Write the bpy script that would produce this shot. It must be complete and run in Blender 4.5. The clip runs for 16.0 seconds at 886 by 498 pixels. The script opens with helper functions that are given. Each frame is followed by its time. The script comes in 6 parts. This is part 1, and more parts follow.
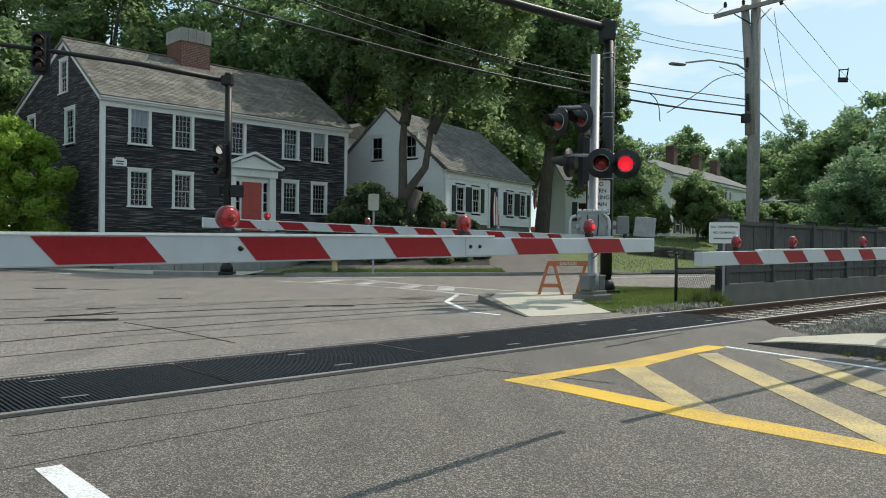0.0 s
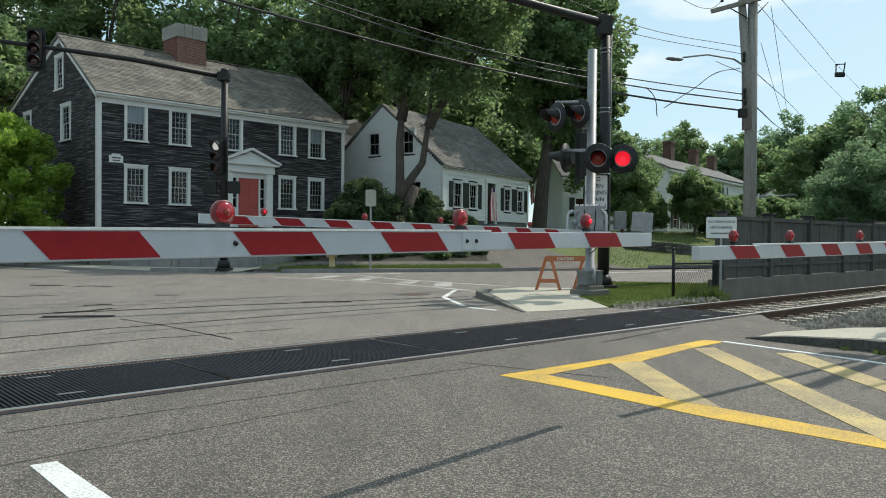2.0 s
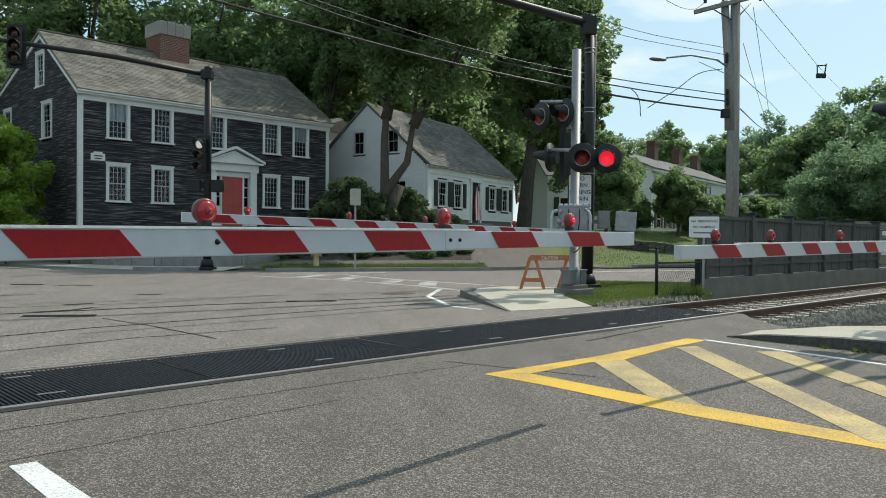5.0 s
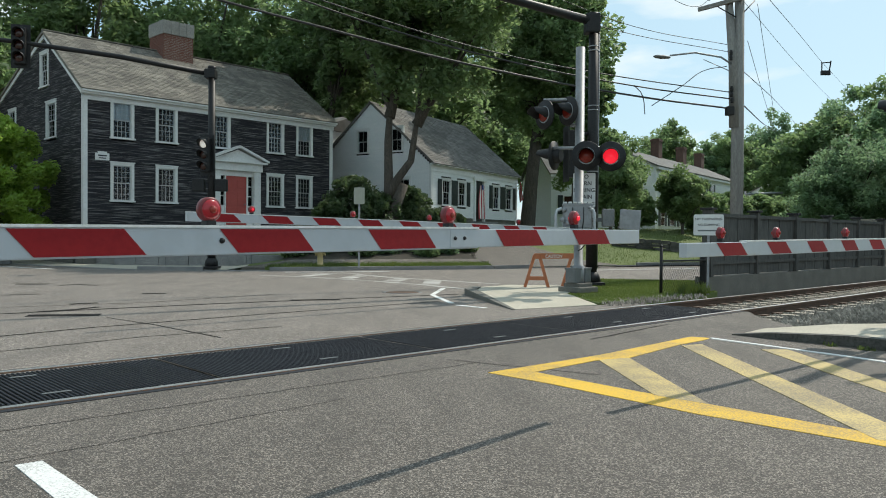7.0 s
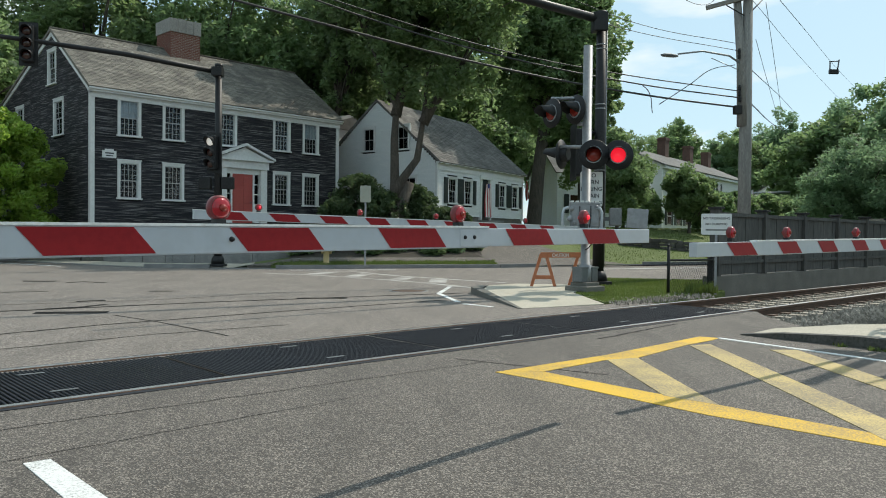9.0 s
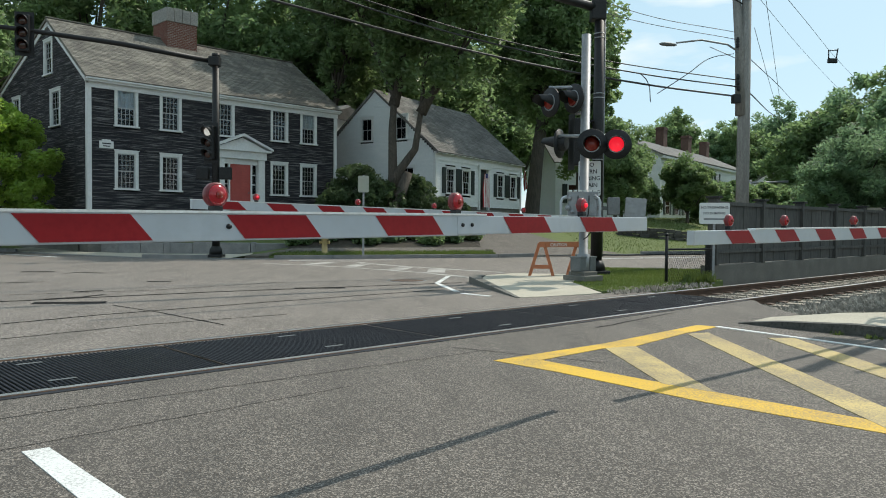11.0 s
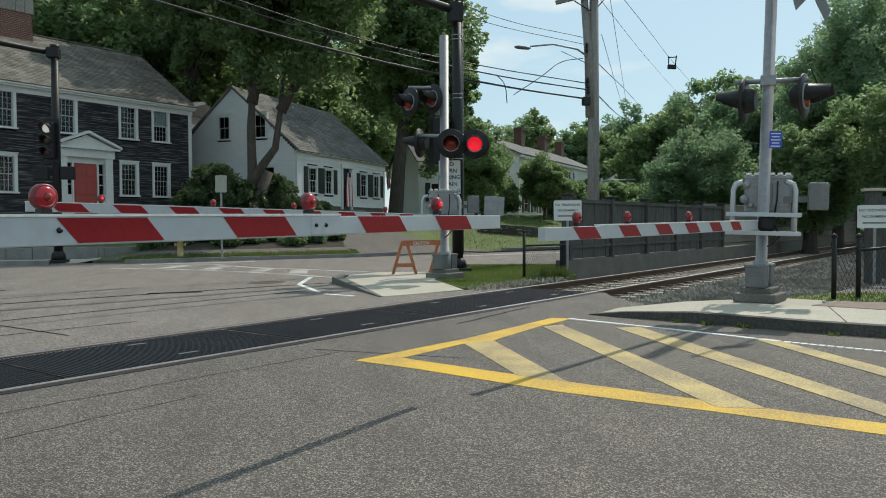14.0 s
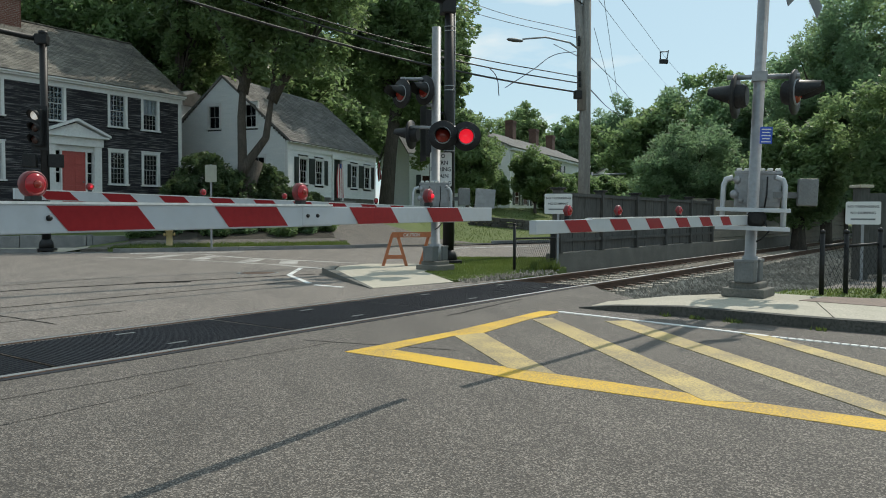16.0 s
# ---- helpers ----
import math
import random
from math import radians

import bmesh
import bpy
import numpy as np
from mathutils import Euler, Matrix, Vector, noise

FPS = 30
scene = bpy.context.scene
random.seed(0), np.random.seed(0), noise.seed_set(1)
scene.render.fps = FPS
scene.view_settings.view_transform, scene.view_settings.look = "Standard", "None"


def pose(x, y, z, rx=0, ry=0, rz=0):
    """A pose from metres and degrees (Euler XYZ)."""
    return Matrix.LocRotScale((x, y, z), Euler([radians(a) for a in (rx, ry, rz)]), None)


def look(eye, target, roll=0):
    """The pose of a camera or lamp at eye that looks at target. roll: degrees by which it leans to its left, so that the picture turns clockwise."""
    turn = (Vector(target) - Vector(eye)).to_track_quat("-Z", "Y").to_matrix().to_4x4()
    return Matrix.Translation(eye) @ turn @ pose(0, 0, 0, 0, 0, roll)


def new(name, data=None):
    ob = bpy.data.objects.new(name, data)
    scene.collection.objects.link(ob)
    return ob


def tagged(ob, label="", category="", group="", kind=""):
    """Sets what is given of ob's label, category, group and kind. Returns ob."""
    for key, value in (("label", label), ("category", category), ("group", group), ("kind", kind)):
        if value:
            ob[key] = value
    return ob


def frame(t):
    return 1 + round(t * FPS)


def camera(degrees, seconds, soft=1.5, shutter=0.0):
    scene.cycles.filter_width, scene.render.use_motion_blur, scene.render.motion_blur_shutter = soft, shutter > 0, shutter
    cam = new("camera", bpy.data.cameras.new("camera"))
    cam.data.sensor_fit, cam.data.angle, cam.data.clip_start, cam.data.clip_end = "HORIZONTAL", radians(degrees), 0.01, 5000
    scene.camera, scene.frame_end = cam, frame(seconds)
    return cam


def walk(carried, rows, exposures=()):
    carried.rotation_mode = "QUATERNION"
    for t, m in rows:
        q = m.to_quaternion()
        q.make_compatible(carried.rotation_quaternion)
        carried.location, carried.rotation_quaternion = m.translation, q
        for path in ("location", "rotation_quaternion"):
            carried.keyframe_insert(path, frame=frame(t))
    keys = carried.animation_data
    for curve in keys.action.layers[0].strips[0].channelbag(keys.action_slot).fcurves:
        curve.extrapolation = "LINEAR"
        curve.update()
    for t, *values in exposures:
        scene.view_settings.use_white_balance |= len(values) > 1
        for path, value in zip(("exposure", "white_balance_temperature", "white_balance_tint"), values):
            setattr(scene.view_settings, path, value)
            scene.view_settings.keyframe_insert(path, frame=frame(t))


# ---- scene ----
cam = camera(60.0, 16.0, soft=1.0)
# seconds, eye x y z, pitch, roll, yaw
ROWS = [
    (0.0, 0.000, 0.000, 1.200, -0.500, -0.700, 0.000),
    (0.5, 0.000, 0.002, 1.198, -0.566, -0.697, -0.204),
    (1.0, 0.000, 0.006, 1.196, -0.635, -0.645, -0.389),
    (1.5, 0.003, 0.010, 1.195, -0.718, -0.741, -0.449),
    (2.0, 0.005, 0.015, 1.193, -0.801, -0.537, -0.190),
    (2.5, -0.003, 0.016, 1.191, -0.889, -0.614, -0.054),
    (3.0, -0.004, 0.017, 1.191, -0.913, -0.515, -0.014),
    (3.5, -0.002, 0.023, 1.193, -0.908, -0.241, 0.060),
    (4.0, 0.011, 0.019, 1.192, -0.850, -0.868, -1.120),
    (6.5, 0.014, 0.010, 1.192, -0.895, -0.368, -1.210),
    (7.0, 0.009, 0.021, 1.190, -0.957, -0.448, -1.030),
    (7.5, 0.007, 0.030, 1.189, -0.910, -0.559, -1.118),
    (8.0, 0.001, 0.037, 1.190, -0.935, -0.555, -0.862),
    (8.5, -0.013, 0.046, 1.193, -0.974, -0.624, -0.617),
    (11.0, -0.009, 0.050, 1.179, -1.799, -0.507, -0.744),
    (11.5, 0.003, 0.074, 1.165, -2.046, 1.668, -4.151),
    (12.0, 0.012, 0.088, 1.164, -2.380, 0.493, -10.156),
    (12.5, 0.018, 0.066, 1.172, -2.377, -0.377, -10.326),
    (13.0, 0.028, 0.055, 1.182, -2.267, -0.272, -9.900),
    (13.5, 0.038, 0.038, 1.187, -1.787, -0.018, -10.352),
    (14.0, 0.046, 0.036, 1.182, -1.849, 0.267, -10.790),
    (14.5, 0.052, 0.022, 1.177, -1.960, -0.147, -11.618),
    (15.0, 0.051, 0.023, 1.177, -2.191, -0.315, -11.703),
    (15.5, 0.047, 0.033, 1.174, -2.517, -0.338, -11.611),
    (16.0, 0.039, 0.039, 1.180, -2.431, -0.316, -11.507),
]
EXPOSURE, SUN, SKY = -0.18, 3.95, 0.138
walk(cam, [(t, pose(x, y, z, 90 + pitch, roll, yaw)) for t, x, y, z, pitch, roll, yaw in ROWS], [(0.0, EXPOSURE, 6800, 7), (11.0, EXPOSURE, 6800, 7), (12.2, EXPOSURE - 0.19, 6800, 7), (16.0, EXPOSURE - 0.19, 6800, 7)])

# ---- light ----
SUN_AZ, SUN_EL = radians(46.5), radians(49.0)
world = bpy.data.worlds.new("world")
scene.world = world
world.use_nodes = True
wn = world.node_tree.nodes
wl = world.node_tree.links
sky = wn.new("ShaderNodeTexSky")
sky.sky_type = "NISHITA"
sky.sun_disc = False
sky.sun_elevation, sky.sun_rotation = SUN_EL, SUN_AZ
sky.air_density, sky.dust_density, sky.ozone_density = 1.0, 1.2, 1.0
# summer haze and fair-weather cloud over the whole sky
wtc, wmap, wno, wra, whz, wmx = (wn.new(k) for k in ("ShaderNodeTexCoord", "ShaderNodeMapping", "ShaderNodeTexNoise", "ShaderNodeMapRange", "ShaderNodeMix", "ShaderNodeMix"))
wmap.inputs["Scale"].default_value = (1.0, 1.0, 3.2)
wno.inputs["Scale"].default_value, wno.inputs["Detail"].default_value = 2.6, 7.0
wra.inputs[1].default_value, wra.inputs[2].default_value, wra.inputs[3].default_value, wra.inputs[4].default_value = 0.52, 0.64, 0.0, 0.95
whz.data_type = wmx.data_type = "RGBA"
whz.inputs[0].default_value = 0.66
whz.inputs[7].default_value = (4.9, 7.3, 8.9, 1)
wmx.inputs[7].default_value = (8.9, 9.2, 9.3, 1)
wl.new(wtc.outputs["Generated"], wmap.inputs[0])
wl.new(wmap.outputs[0], wno.inputs["Vector"])
wl.new(wno.outputs[0], wra.inputs[0])
wl.new(wra.outputs[0], wmx.inputs[0])
wl.new(sky.outputs[0], whz.inputs[6])
wl.new(whz.outputs[2], wmx.inputs[6])
wl.new(wmx.outputs[2], wn["Background"].inputs[0])
wn["Background"].inputs[1].default_value = SKY
sun = new("sun", bpy.data.lights.new("sun", "SUN"))
sun.data.energy, sun.data.angle, sun.data.color = SUN, radians(0.6), (1.0, 0.955, 0.885)
sun.matrix_world = look((math.sin(SUN_AZ) * math.cos(SUN_EL) * 60, math.cos(SUN_AZ) * math.cos(SUN_EL) * 60, math.sin(SUN_EL) * 60), (0, 0, 0))


# ---- materials ----
def nodes_of(name):
    m = bpy.data.materials.new(name)
    m.use_nodes = True
    nt = m.node_tree
    return m, nt, nt.nodes, nt.links, nt.nodes["Principled BSDF"]


def mixed(nt, fac, a, b, mode="MIX"):
    n = nt.nodes.new("ShaderNodeMix")
    n.data_type, n.blend_type = "RGBA", mode
    for sock, v in ((n.inputs[0], fac), (n.inputs[6], a), (n.inputs[7], b)):
        if hasattr(v, "is_linked"):
            nt.links.new(v, sock)
        elif isinstance(v, (int, float)):
            sock.default_value = v
        else:
            sock.default_value = (*v, 1)
    return n.outputs[2]


def noise_out(nt, scale, detail=4.0, rough=0.55, stretch=None, coord="Object"):
    tc = nt.nodes.new("ShaderNodeTexCoord")
    src = tc.outputs[coord]
    if stretch:
        mp = nt.nodes.new("ShaderNodeMapping")
        mp.inputs["Scale"].default_value = stretch
        nt.links.new(src, mp.inputs[0])
        src = mp.outputs[0]
    n = nt.nodes.new("ShaderNodeTexNoise")
    n.inputs["Scale"].default_value, n.inputs["Detail"].default_value, n.inputs["Roughness"].default_value = scale, detail, rough
    nt.links.new(src, n.inputs["Vector"])
    return n.outputs[0]


def ramp(nt, src, lo, hi):
    n = nt.nodes.new("ShaderNodeMapRange")
    n.inputs[1].default_value, n.inputs[2].default_value = lo, hi
    nt.links.new(src, n.inputs[0])
    return n.outputs[0]


def surface(name, a, b, scale=3.0, c=None, fine=60.0, rough=0.7, metal=0.0, bump=0.12, dist=0.003, stretch=None, vary=0.0, spec=0.5, cover=(0.42, 0.68)):
    """Two tones mixed by coarse noise, a third by fine noise, with relief and optional variation from piece to piece."""
    m, nt, nodes, links, bsdf = nodes_of(name)
    big = ramp(nt, noise_out(nt, scale, 5.0, 0.6, stretch), 0.35, 0.65)
    small_raw = noise_out(nt, fine, 3.0, 0.6, stretch)
    small = ramp(nt, small_raw, *cover)
    col = mixed(nt, big, a, b)
    if c:
        col = mixed(nt, small, col, c)
    if vary:
        info = nodes.new("ShaderNodeObjectInfo")
        col = mixed(nt, ramp(nt, info.outputs["Random"], 0.0, 1.0 / vary), col, tuple(v * 0.55 for v in a))
    links.new(col, bsdf.inputs["Base Color"])
    bsdf.inputs["Roughness"].default_value, bsdf.inputs["Metallic"].default_value = rough, metal
    bsdf.inputs["Specular IOR Level"].default_value = spec
    bp = nodes.new("ShaderNodeBump")
    bp.inputs["Strength"].default_value, bp.inputs["Distance"].default_value = bump, dist
    links.new(small_raw, bp.inputs["Height"])
    links.new(bp.outputs[0], bsdf.inputs["Normal"])
    return m


def shingle(name, a, b):
    """Asphalt shingles whose tone changes from piece to piece, with grain and streaks."""
    m, nt, nodes, links, bsdf = nodes_of(name)
    geo = nodes.new("ShaderNodeNewGeometry")
    col = mixed(nt, geo.outputs["Random Per Island"], a, b)
    col = mixed(nt, ramp(nt, noise_out(nt, 1.1, 4.0), 0.4, 0.75), col, tuple(v * 0.72 for v in a))
    col = mixed(nt, ramp(nt, noise_out(nt, 45.0, 3.0), 0.45, 0.8), col, tuple(v * 0.6 for v in a))
    links.new(col, bsdf.inputs["Base Color"])
    bsdf.inputs["Roughness"].default_value = 0.95
    return m


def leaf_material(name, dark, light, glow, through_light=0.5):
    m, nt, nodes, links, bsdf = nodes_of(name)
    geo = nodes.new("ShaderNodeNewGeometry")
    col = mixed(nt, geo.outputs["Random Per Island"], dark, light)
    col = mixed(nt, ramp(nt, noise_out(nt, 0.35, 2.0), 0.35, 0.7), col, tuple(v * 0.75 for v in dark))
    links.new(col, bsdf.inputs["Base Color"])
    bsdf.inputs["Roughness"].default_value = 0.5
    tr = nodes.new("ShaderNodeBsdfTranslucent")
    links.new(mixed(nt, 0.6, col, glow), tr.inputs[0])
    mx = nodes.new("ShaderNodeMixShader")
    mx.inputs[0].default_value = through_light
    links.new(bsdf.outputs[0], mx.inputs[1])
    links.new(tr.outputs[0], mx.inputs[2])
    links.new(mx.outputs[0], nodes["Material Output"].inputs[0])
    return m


def glass_material(name, tint=(0.9, 0.95, 1.0)):
    m, nt, nodes, links, bsdf = nodes_of(name)
    nodes.remove(bsdf)
    tr, gl, mx, fr = (nodes.new(k) for k in ("ShaderNodeBsdfTransparent", "ShaderNodeBsdfGlossy", "ShaderNodeMixShader", "ShaderNodeFresnel"))
    tr.inputs[0].default_value = (*tint, 1)
    gl.inputs["Roughness"].default_value = 0.03
    fr.inputs[0].default_value = 1.33
    links.new(fr.outputs[0], mx.inputs[0])
    links.new(tr.outputs[0], mx.inputs[1])
    links.new(gl.outputs[0], mx.inputs[2])
    links.new(mx.outputs[0], nodes["Material Output"].inputs[0])
    return m


def lit(name, col, strength):
    m, nt, nodes, links, bsdf = nodes_of(name)
    bsdf.inputs["Base Color"].default_value = (*col, 1)
    bsdf.inputs["Emission Color"].default_value = (*col, 1)
    bsdf.inputs["Emission Strength"].default_value = strength
    bsdf.inputs["Roughness"].default_value = 0.25
    return m


def asphalt(name, a, b, stone, grain=130.0):
    m, nt, nodes, links, bsdf = nodes_of(name)
    col = mixed(nt, ramp(nt, noise_out(nt, 0.5, 6.0, 0.65), 0.3, 0.7), a, b)
    tc = nodes.new("ShaderNodeTexCoord")
    vo = nodes.new("ShaderNodeTexVoronoi")
    vo.inputs["Scale"].default_value = grain
    links.new(tc.outputs["Object"], vo.inputs["Vector"])
    grit = nodes.new("ShaderNodeSeparateColor")
    links.new(vo.outputs["Color"], grit.inputs[0])
    col = mixed(nt, ramp(nt, grit.outputs[0], 0.5, 0.95), col, stone)
    col = mixed(nt, ramp(nt, grit.outputs[1], 0.6, 1.15), col, tuple(v * 0.35 for v in a))
    wear = noise_out(nt, 2.2, 4.0, 0.6, (1.0, 0.25, 1.0))
    col = mixed(nt, ramp(nt, wear, 0.45, 1.1), col, tuple(v * 0.6 for v in a))
    links.new(col, bsdf.inputs["Base Color"])
    bsdf.inputs["Roughness"].default_value = 0.85
    bp = nodes.new("ShaderNodeBump")
    bp.inputs["Strength"].default_value, bp.inputs["Distance"].default_value = 0.6, 0.004
    links.new(vo.outputs["Distance"], bp.inputs["Height"])
    links.new(bp.outputs[0], bsdf.inputs["Normal"])
    return m


def worn_paint(name, col, under, keep=0.42):
    m, nt, nodes, links, bsdf = nodes_of(name)
    n1 = noise_out(nt, 70.0, 4.0, 0.7)
    n2 = noise_out(nt, 1.3, 3.0, 0.5)
    add = nodes.new("ShaderNodeMath")
    add.operation = "MULTIPLY_ADD"
    links.new(n2, add.inputs[0])
    add.inputs[1].default_value = 0.7
    links.new(n1, add.inputs[2])
    c = mixed(nt, ramp(nt, add.outputs[0], keep + 0.35, keep + 0.62), col, under)
    links.new(c, bsdf.inputs["Base Color"])
    bsdf.inputs["Roughness"].default_value = 0.75
    return m


ASPHALT = asphalt("worn_asphalt", (0.062, 0.053, 0.046), (0.087, 0.075, 0.064), (0.3, 0.262, 0.225))
ASPHALT_PALE = asphalt("pale_asphalt", (0.124, 0.107, 0.093), (0.168, 0.145, 0.126), (0.36, 0.315, 0.275), 80.0)
MULCH = surface("dark_mulch", (0.03, 0.024, 0.016), (0.055, 0.045, 0.03), 3.0, (0.02, 0.016, 0.012), 30.0, 0.95, bump=0.8, dist=0.03)
TAR = surface("crack_sealant", (0.012, 0.012, 0.012), (0.022, 0.021, 0.02), 4.0, rough=0.95, spec=0.1)
YELLOW = worn_paint("worn_yellow_paint", (0.68, 0.41, 0.025), (0.3, 0.21, 0.09), 0.42)
YELLOW_FADED = worn_paint("faded_yellow_paint", (0.54, 0.4, 0.15), (0.2, 0.165, 0.11), 0.38)
WHITE_FADED = worn_paint("faded_white_paint", (0.5, 0.48, 0.45), (0.19, 0.17, 0.15), 0.36)
WHITE_LINE = worn_paint("worn_white_paint", (0.7, 0.7, 0.68), (0.2, 0.19, 0.18), 0.5)
GRASS = surface("lawn_grass", (0.06, 0.098, 0.018), (0.1, 0.14, 0.03), 0.6, (0.14, 0.16, 0.055), 25.0, 0.9, bump=0.8, dist=0.03)
BLADE = leaf_material("grass_blade", (0.065, 0.105, 0.022), (0.16, 0.19, 0.06), (0.22, 0.3, 0.06), 0.4)
CONCRETE = surface("pale_concrete", (0.42, 0.385, 0.31), (0.52, 0.475, 0.39), 1.5, (0.33, 0.3, 0.24), 40.0, 0.9, bump=0.3)
DARK_CONCRETE = surface("weathered_concrete", (0.12, 0.115, 0.1), (0.18, 0.17, 0.15), 2.0, (0.1, 0.097, 0.085), 30.0, 0.9, bump=0.4)
GRANITE = surface("granite_kerb", (0.2, 0.2, 0.2), (0.3, 0.29, 0.28), 3.0, (0.1, 0.1, 0.1), 60.0, 0.8, bump=0.4)
RUBBER = surface("rubber_crossing_panel", (0.012, 0.0125, 0.016), (0.02, 0.021, 0.026), 2.0, (0.032, 0.033, 0.038), 20.0, 0.7, spec=0.25)
RAIL_SIDE = surface("rusty_rail", (0.085, 0.048, 0.03), (0.13, 0.07, 0.042), 6.0, (0.03, 0.02, 0.015), 50.0, 0.8)
RAIL_TOP = surface("polished_rail_head", (0.5, 0.49, 0.48), (0.62, 0.61, 0.6), 4.0, rough=0.35, metal=0.8)
TIE = surface("weathered_tie", (0.2, 0.17, 0.135), (0.3, 0.26, 0.21), 5.0, (0.38, 0.33, 0.27), 40.0, 0.9, stretch=(1, 6, 1))
BALLAST = surface("crushed_stone", (0.12, 0.108, 0.092), (0.2, 0.18, 0.155), 2.0, (0.08, 0.072, 0.06), 30.0, 0.9, bump=0.5, dist=0.02)
STONE = shingle("stone_chip", (0.13, 0.117, 0.097), (0.44, 0.4, 0.34))
WHITE_METAL = surface("white_painted_metal", (0.72, 0.72, 0.7), (0.8, 0.8, 0.78), 1.5, (0.62, 0.61, 0.58), 25.0, 0.35)
# white greyed and blued in colour for the shade on the arm's near side
ARM_SHADED = surface("shaded_white_sheet", (0.42, 0.45, 0.48), (0.45, 0.48, 0.51), 1.2, (0.41, 0.435, 0.46), 12.0, 0.4)
RED_SHEET = surface("red_reflective_sheet", (0.25, 0.01, 0.014), (0.28, 0.012, 0.016), 2.0, (0.235, 0.009, 0.013), 30.0, 0.5, spec=0.2)
GALV = surface("galvanised_steel", (0.25, 0.26, 0.27), (0.31, 0.32, 0.33), 3.0, (0.235, 0.24, 0.25), 14.0, 0.5, metal=0.35)
CAST = surface("cast_grey_iron", (0.13, 0.138, 0.14), (0.18, 0.188, 0.19), 4.0, (0.12, 0.125, 0.126), 40.0, 0.6, metal=0.2)
BLACK = surface("black_painted_metal", (0.008, 0.008, 0.009), (0.013, 0.013, 0.014), 3.0, (0.02, 0.02, 0.02), 30.0, 0.5, spec=0.3)
WOOD_POLE = surface("weathered_pole_wood", (0.2, 0.192, 0.178), (0.3, 0.288, 0.268), 3.0, (0.14, 0.132, 0.12), 30.0, 0.9, stretch=(4, 4, 0.3), bump=0.5)
WIRE = surface("black_cable", (0.015, 0.015, 0.016), (0.03, 0.03, 0.03), 2.0, rough=0.6)
SHINGLE = shingle("asphalt_shingle", (0.115, 0.105, 0.09), (0.26, 0.24, 0.2))
SHINGLE_GREY = shingle("grey_roof_shingle", (0.13, 0.125, 0.118), (0.25, 0.24, 0.225))
CLAP_DARK = surface("weathered_dark_clapboard", (0.007, 0.007, 0.01), (0.026, 0.025, 0.03), 2.2, (0.22, 0.21, 0.21), 7.0, 0.9, stretch=(0.13, 0.13, 4.0), bump=0.4, cover=(0.51, 0.68))
CLAP_WHITE = surface("white_clapboard", (0.66, 0.68, 0.68), (0.74, 0.75, 0.74), 1.5, (0.58, 0.6, 0.6), 12.0, 0.6, stretch=(0.3, 1, 5))
TRIM = surface("white_trim_paint", (0.62, 0.63, 0.62), (0.7, 0.7, 0.69), 2.0, (0.6, 0.6, 0.59), 12.0, 0.6)
# greyer than the trim white
SASH = surface("grey_sash_paint", (0.4, 0.42, 0.42), (0.48, 0.5, 0.5), 2.0, (0.36, 0.37, 0.37), 12.0, 0.6)
CAP_MORTAR = surface("grey_cap_mortar", (0.26, 0.25, 0.23), (0.34, 0.33, 0.3), 2.0, (0.2, 0.19, 0.18), 14.0, 0.95)
RED_DOOR = surface("red_door_paint", (0.36, 0.06, 0.05), (0.42, 0.075, 0.06), 2.0, (0.3, 0.05, 0.04), 20.0, 0.5)
BRICK = surface("old_brick", (0.22, 0.075, 0.05), (0.3, 0.11, 0.075), 5.0, (0.36, 0.28, 0.24), 14.0, 0.9, vary=0.8)
MORTAR = surface("mortar", (0.3, 0.28, 0.25), (0.38, 0.35, 0.32), 4.0, rough=0.95)
SHUTTER = surface("dark_shutter_paint", (0.012, 0.02, 0.02), (0.02, 0.03, 0.028), 3.0, rough=0.5)
CURTAIN = surface("pale_curtain", (0.4, 0.4, 0.38), (0.5, 0.5, 0.47), 2.0, rough=0.9)
# near-black colour stands in for the darkness of unlit rooms
INSIDE = surface("room_darkness", (0.012, 0.012, 0.012), (0.02, 0.018, 0.016), 1.0, rough=0.9)
GLASS = glass_material("window_glass")
BARK = surface("tree_bark", (0.06, 0.05, 0.04), (0.12, 0.1, 0.08), 3.0, (0.04, 0.035, 0.03), 18.0, 0.95, stretch=(3, 3, 0.6), bump=0.8, dist=0.03)
# tree leaf tones and translucency raised to stand in for fill light and veil
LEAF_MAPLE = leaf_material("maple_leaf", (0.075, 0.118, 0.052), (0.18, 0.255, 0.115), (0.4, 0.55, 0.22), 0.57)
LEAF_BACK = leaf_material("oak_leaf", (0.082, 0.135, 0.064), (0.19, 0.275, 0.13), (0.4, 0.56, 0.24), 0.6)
# paler, bluer greens paint distant haze into the leaves
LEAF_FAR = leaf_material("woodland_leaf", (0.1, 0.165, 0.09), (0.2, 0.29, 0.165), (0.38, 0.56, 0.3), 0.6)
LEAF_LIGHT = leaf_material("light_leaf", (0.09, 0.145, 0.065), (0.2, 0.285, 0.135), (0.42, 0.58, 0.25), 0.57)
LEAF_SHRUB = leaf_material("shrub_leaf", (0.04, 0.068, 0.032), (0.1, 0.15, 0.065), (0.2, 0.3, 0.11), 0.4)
# tones lifted above real leaves to stand in for sunlight on the hedge
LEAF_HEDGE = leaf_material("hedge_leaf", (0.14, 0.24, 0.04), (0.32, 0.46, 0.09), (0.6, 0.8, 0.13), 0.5)
